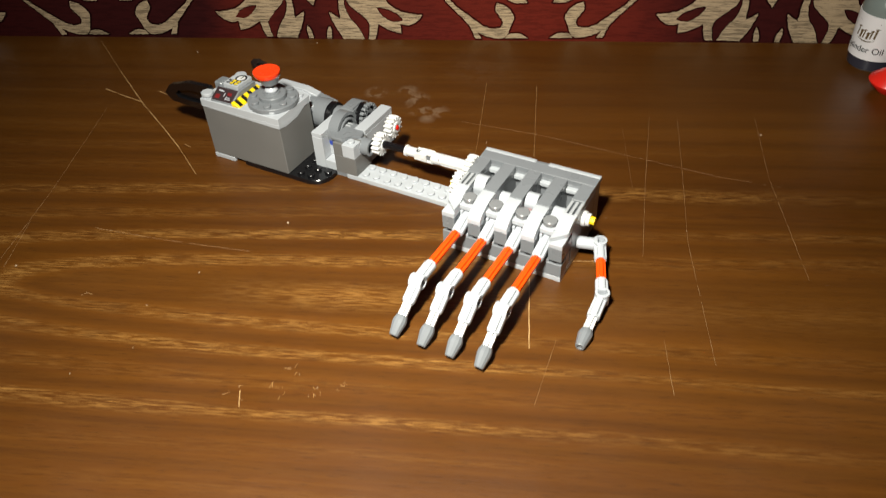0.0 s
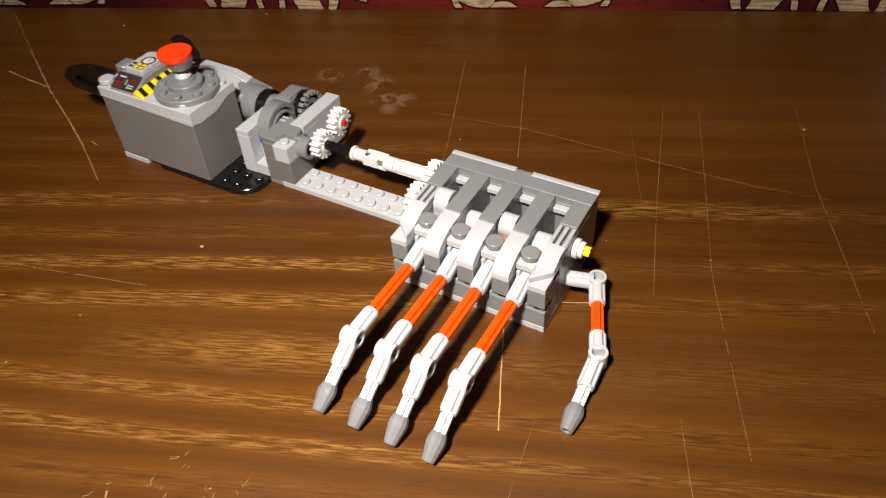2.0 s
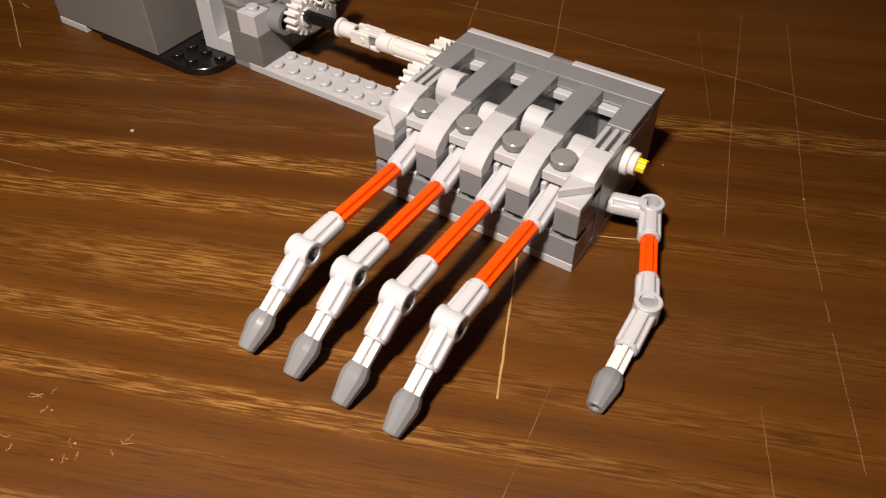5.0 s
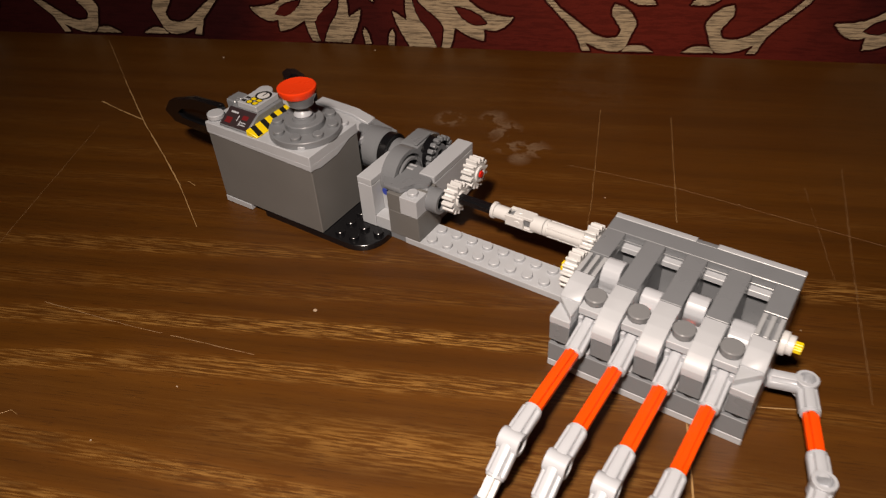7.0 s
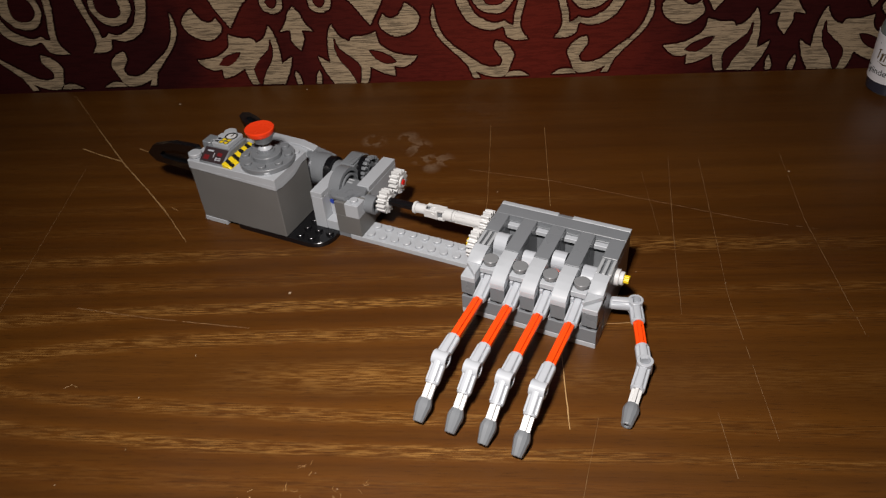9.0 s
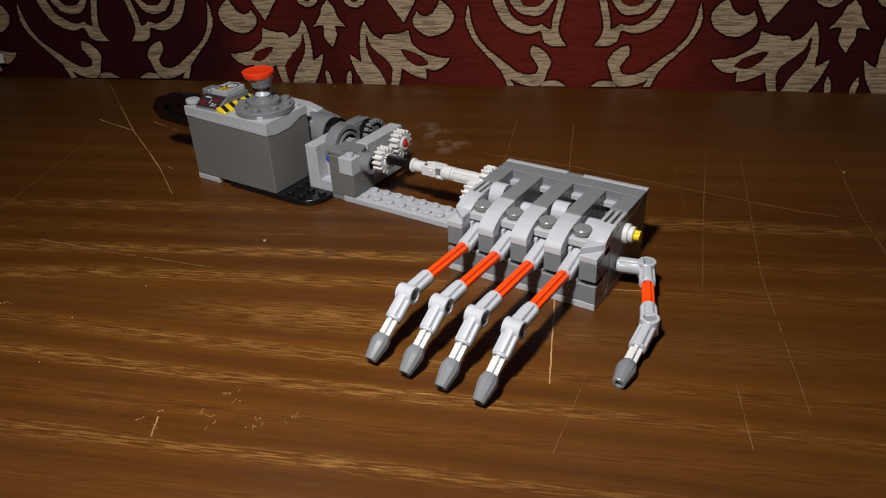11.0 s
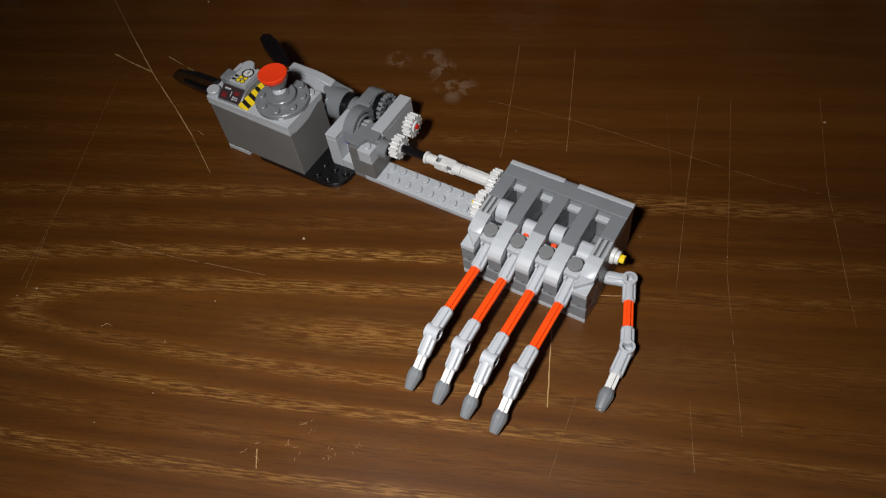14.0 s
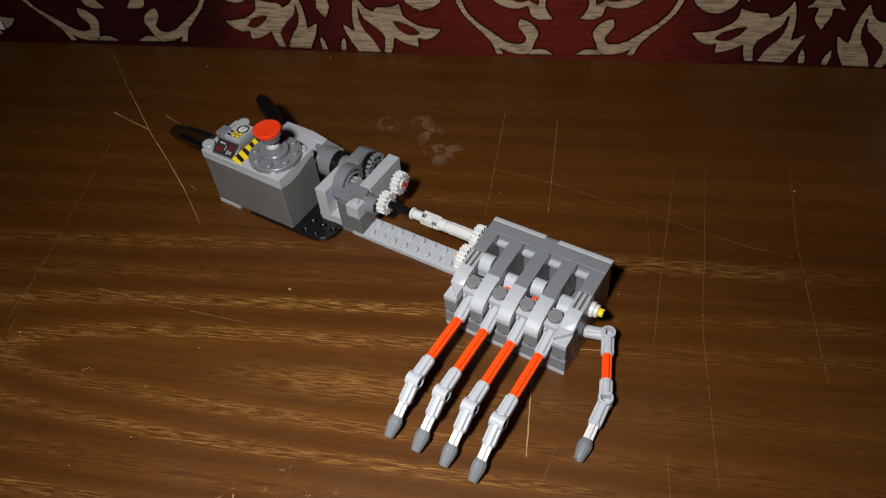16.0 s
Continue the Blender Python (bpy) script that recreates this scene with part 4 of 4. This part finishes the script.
stud(bm, -142, 8, ZT)
stud(bm, -138.5, 32, ZT)
stud(bm, -163, 32, ZT)
part("stud", bm, LIGHT, lid)
for x, y, z in ((-194.3, 8, ZT), (-185.5, 32.0, ZT + 2.6)):
    bm = B()
    if z > ZT:
        rod(bm, (x, y, ZT), (x, y, z), 3.4)
    lathe(bm, (x, y, z), (0, 0, 1), [(0, 3.3), (1.0, 3.4), (1.1, 4.0), (2.8, 4.0), (3.2, 3.6), (3.2, 0)], 24)
    part("round_tile", bm, LIGHT, lid)

# push button on its turntable
CX, CY = -150.0, 20.0
bm = B()
lathe(bm, (CX, CY, ZT), (0, 0, 1), [(0, 0), (0, 16.0), (0.3, 16.3), (2.9, 16.3), (3.2, 16.0), (3.2, 0)], 44)
for k in range(8):
    a = radians(22.5 + 45 * k)
    stud(bm, CX + 12.8 * math.cos(a), CY + 12.8 * math.sin(a), ZT + 3.2)
turntable = part("turntable", bm, DARK, control, "dark grey round studded plate")
bm = B()
lathe(bm, (CX, CY, ZT + 3.2), (0, 0, 1), [(0, 8.9), (2.8, 8.9), (3.2, 8.5), (3.2, 5.4), (4.4, 5.0), (4.4, 0)], 36)
part("hub", bm, DARK, turntable)
bm = B()
lathe(bm, (CX, CY, ZT + 7.2), (0, 0, 1), [(0, 0), (0, 3.4), (1.6, 4.2), (3.2, 3.4), (4.2, 2.4), (6.5, 2.4), (6.5, 0)], 28)
part("ball", bm, PALE, turntable, "pale ball joint under the button")
button_tilt = Vector((-0.01, 0.0, 1.0))
bm = B()
lathe(bm, (CX + 0.2, CY, ZT + 13.0), button_tilt, [(0, 0), (0, 4.2), (0.8, 5.4), (2.6, 5.8), (5.2, 7.3), (6.0, 7.5), (6.0, 0)], 36)
part("button_dish", bm, DARK, turntable)
bm = B()
lathe(bm, (CX - 0.2, CY - 0.7, ZT + 18.9), button_tilt, [(0, 0), (0, 7.6), (2.4, 8.6), (3.3, 8.5), (3.6, 8.0), (3.4, 6.0), (3.1, 0)], 40)
part("push_button", bm, RED, turntable, "glossy orange-red push button")

# switch console with gauges and hazard stripes
bm = B()
prism(bm, [(4.2, ZT), (4.2, ZT + 0.8), (13, 50.2), (29, 50.2), (29, ZT)], along_x, -188.5, -171, 0.25)
console = part("console", bm, DARK, control, "dark grey sloped console with printed dials")
slope_dir = Vector((0, 8.8, 50.2 - ZT - 0.8)).normalized()
slope_out = Vector((1, 0, 0)).cross(slope_dir)
bm = B()
prism(bm, [(-8.2, 0.6), (8.2, 0.6), (8.2, 10.2), (-8.2, 10.2)], lambda u, v, a: Vector((-180.2 + u, 4.2, ZT + 0.8)) + slope_dir * v + slope_out * a, 0.02, 0.25, 0.05)
screen = part("screen", bm, PRINT, console, "black printed panel with red dials")
for u, v, w, h, mat, name in ((-4.6, 3.4, 3.6, 3.0, MAROON, "dial"), (3.8, 6.4, 3.4, 2.2, MAROON, "dial"), (-3.6, 7.8, 4.4, 0.9, PALE, "mark"), (4.2, 2.6, 3.6, 0.5, PALE, "mark"), (4.2, 3.8, 3.0, 0.5, PALE, "mark"), (2.2, 3.2, 0.5, 2.6, PALE, "mark"), (0.0, 5.2, 0.5, 3.0, PALE, "mark")):
    bm = B()
    prism(bm, [(u - w / 2, v - h / 2), (u + w / 2, v - h / 2), (u + w / 2, v + h / 2), (u - w / 2, v + h / 2)], lambda a_, b_, c: Vector((-180.2 + a_, 4.2, ZT + 0.8)) + slope_dir * b_ + slope_out * c, 0.26, 0.36, 0)
    part(name, bm, mat, screen)
bm = B()
prism(bm, [(-170.9, ZT), (-170.9, 47.2), (-170.7, 47.2), (-164.7, 45.3), (-164.7, ZT)], along_y, 3.8, 30, 0.2)
hazard = part("hazard_slope", bm, YELLOW, control, "yellow slope with black hazard stripes")
edge_a, edge_b = Vector((-170.7, 0, 47.2)), Vector((-164.7, 0, 45.3))
out = Vector((1.9, 0, 6.0)).normalized()
for k in range(4):
    y = 6.6 + 6.2 * k
    bm = B()
    prism(bm, [(y, 0.0), (y + 2.7, 0.0), (y + 1.1, 1.0), (y - 1.6, 1.0)], lambda u, v, a: edge_a.lerp(edge_b, v) + Vector((0, u, 0)) + out * a, 0.03, 0.18, 0)
    part("stripe", bm, INK, hazard, "black stripe")
GZ = 53.2
bm = B()
box(bm, -184.5, -172.8, 14, 28.5, 50.25, GZ)
gauge = part("gauge_tile", bm, LIGHT, console, "light grey tile with printed gauges")
bm = B()
tube(bm, (-177.2, 23.6, GZ), (-177.2, 23.6, GZ + 0.12), 3.9, 2.9)
box(bm, -177.5, -176.9, 23.0, 26.4, GZ, GZ + 0.14, 0)
for y in (16.4, 19.2):
    tube(bm, (-175.6, y, GZ), (-175.6, y, GZ + 0.12), 1.65, 1.3, 16)
    tube(bm, (-179.0, y, GZ), (-179.0, y, GZ + 0.12), 1.65, 1.3, 16)
    box(bm, -183.6, -181.2, y - 0.9, y + 0.7, GZ, GZ + 0.1, 0)
part("dial", bm, INK, gauge, "black printed dial rings")
bm = B()
lathe(bm, (-177.2, 23.6, GZ), (0, 0, 1), [(0, 2.9), (0.08, 2.9), (0.08, 0)], 24)
part("dial_face", bm, WHITE, gauge)
for x in (-175.6, -179.0):
    for y in (16.4, 19.2):
        bm = B()
        lathe(bm, (x, y, GZ), (0, 0, 1), [(0, 1.3), (0.1, 1.3), (0.1, 0)], 16)
        part("lamp_mark", bm, YELLOW, gauge, "yellow printed mark")
bm = B()
box(bm, -193.5, -187.5, 15, 23.5, ZT, 51.8, 0.6)
box(bm, -188.5, -185.5, 17.2, 20.8, 50.3, 52.8, 0.4)
part("lever", bm, DARK, console, "dark grey lever block")

# two black blades behind the box: one at its end, upright with a raised rim, one leaning out behind it
def blade(outer, place, name, label):
    cu, cv = sum(p[0] for p in outer) / len(outer), sum(p[1] for p in outer) / len(outer)
    bm = B()
    prism(bm, outer, place, 0.0, 2.4, 0.5)
    web = part(name, bm, BLACK, control, label)
    inner = [(cu + (u - cu) * 0.54, cv + (v - cv) * 0.44) for u, v in outer]
    bm = B()
    rows = [[bm.verts.new(place(u, v, a)) for u, v in ring] for ring, a in ((outer, 2.3), (outer, 4.2), (inner, 4.2), (inner, 2.3))]
    n = len(outer)
    for a, b_ in zip(rows, rows[1:]):
        for i in range(n):
            bm.faces.new((a[i], a[(i + 1) % n], b_[(i + 1) % n], b_[i]))
    part("rim", bm, BLACK, web)


END_BLADE = [(-197.3, 24), (-222, 22.5), (-243, 24), (-245.5, 31), (-236, 40), (-216, 47), (-197.3, 48)]
blade(END_BLADE, lambda u, v, a: Vector((u, 23.0 - (v - 24) * 0.28 - a, v)), "end_blade", "black plastic blade with a raised rim")
pa, pb = Vector((-176, 52, 38)), Vector((-209, 70, 37))
ax = (pb - pa).normalized()
sd = ax.cross(Vector((0, 0, 1))).normalized()
up = sd.cross(ax)
blade([(0, -3.2), (8, -4.6), (24, -5.0), (33, -3.6), (36, 0), (33, 3.6), (24, 5.0), (8, 4.6), (0, 3.2)], lambda u, v, a: pa + ax * u + sd * v + up * (a - 2.0), "rear_blade", "black plastic blade leaning out behind the box")
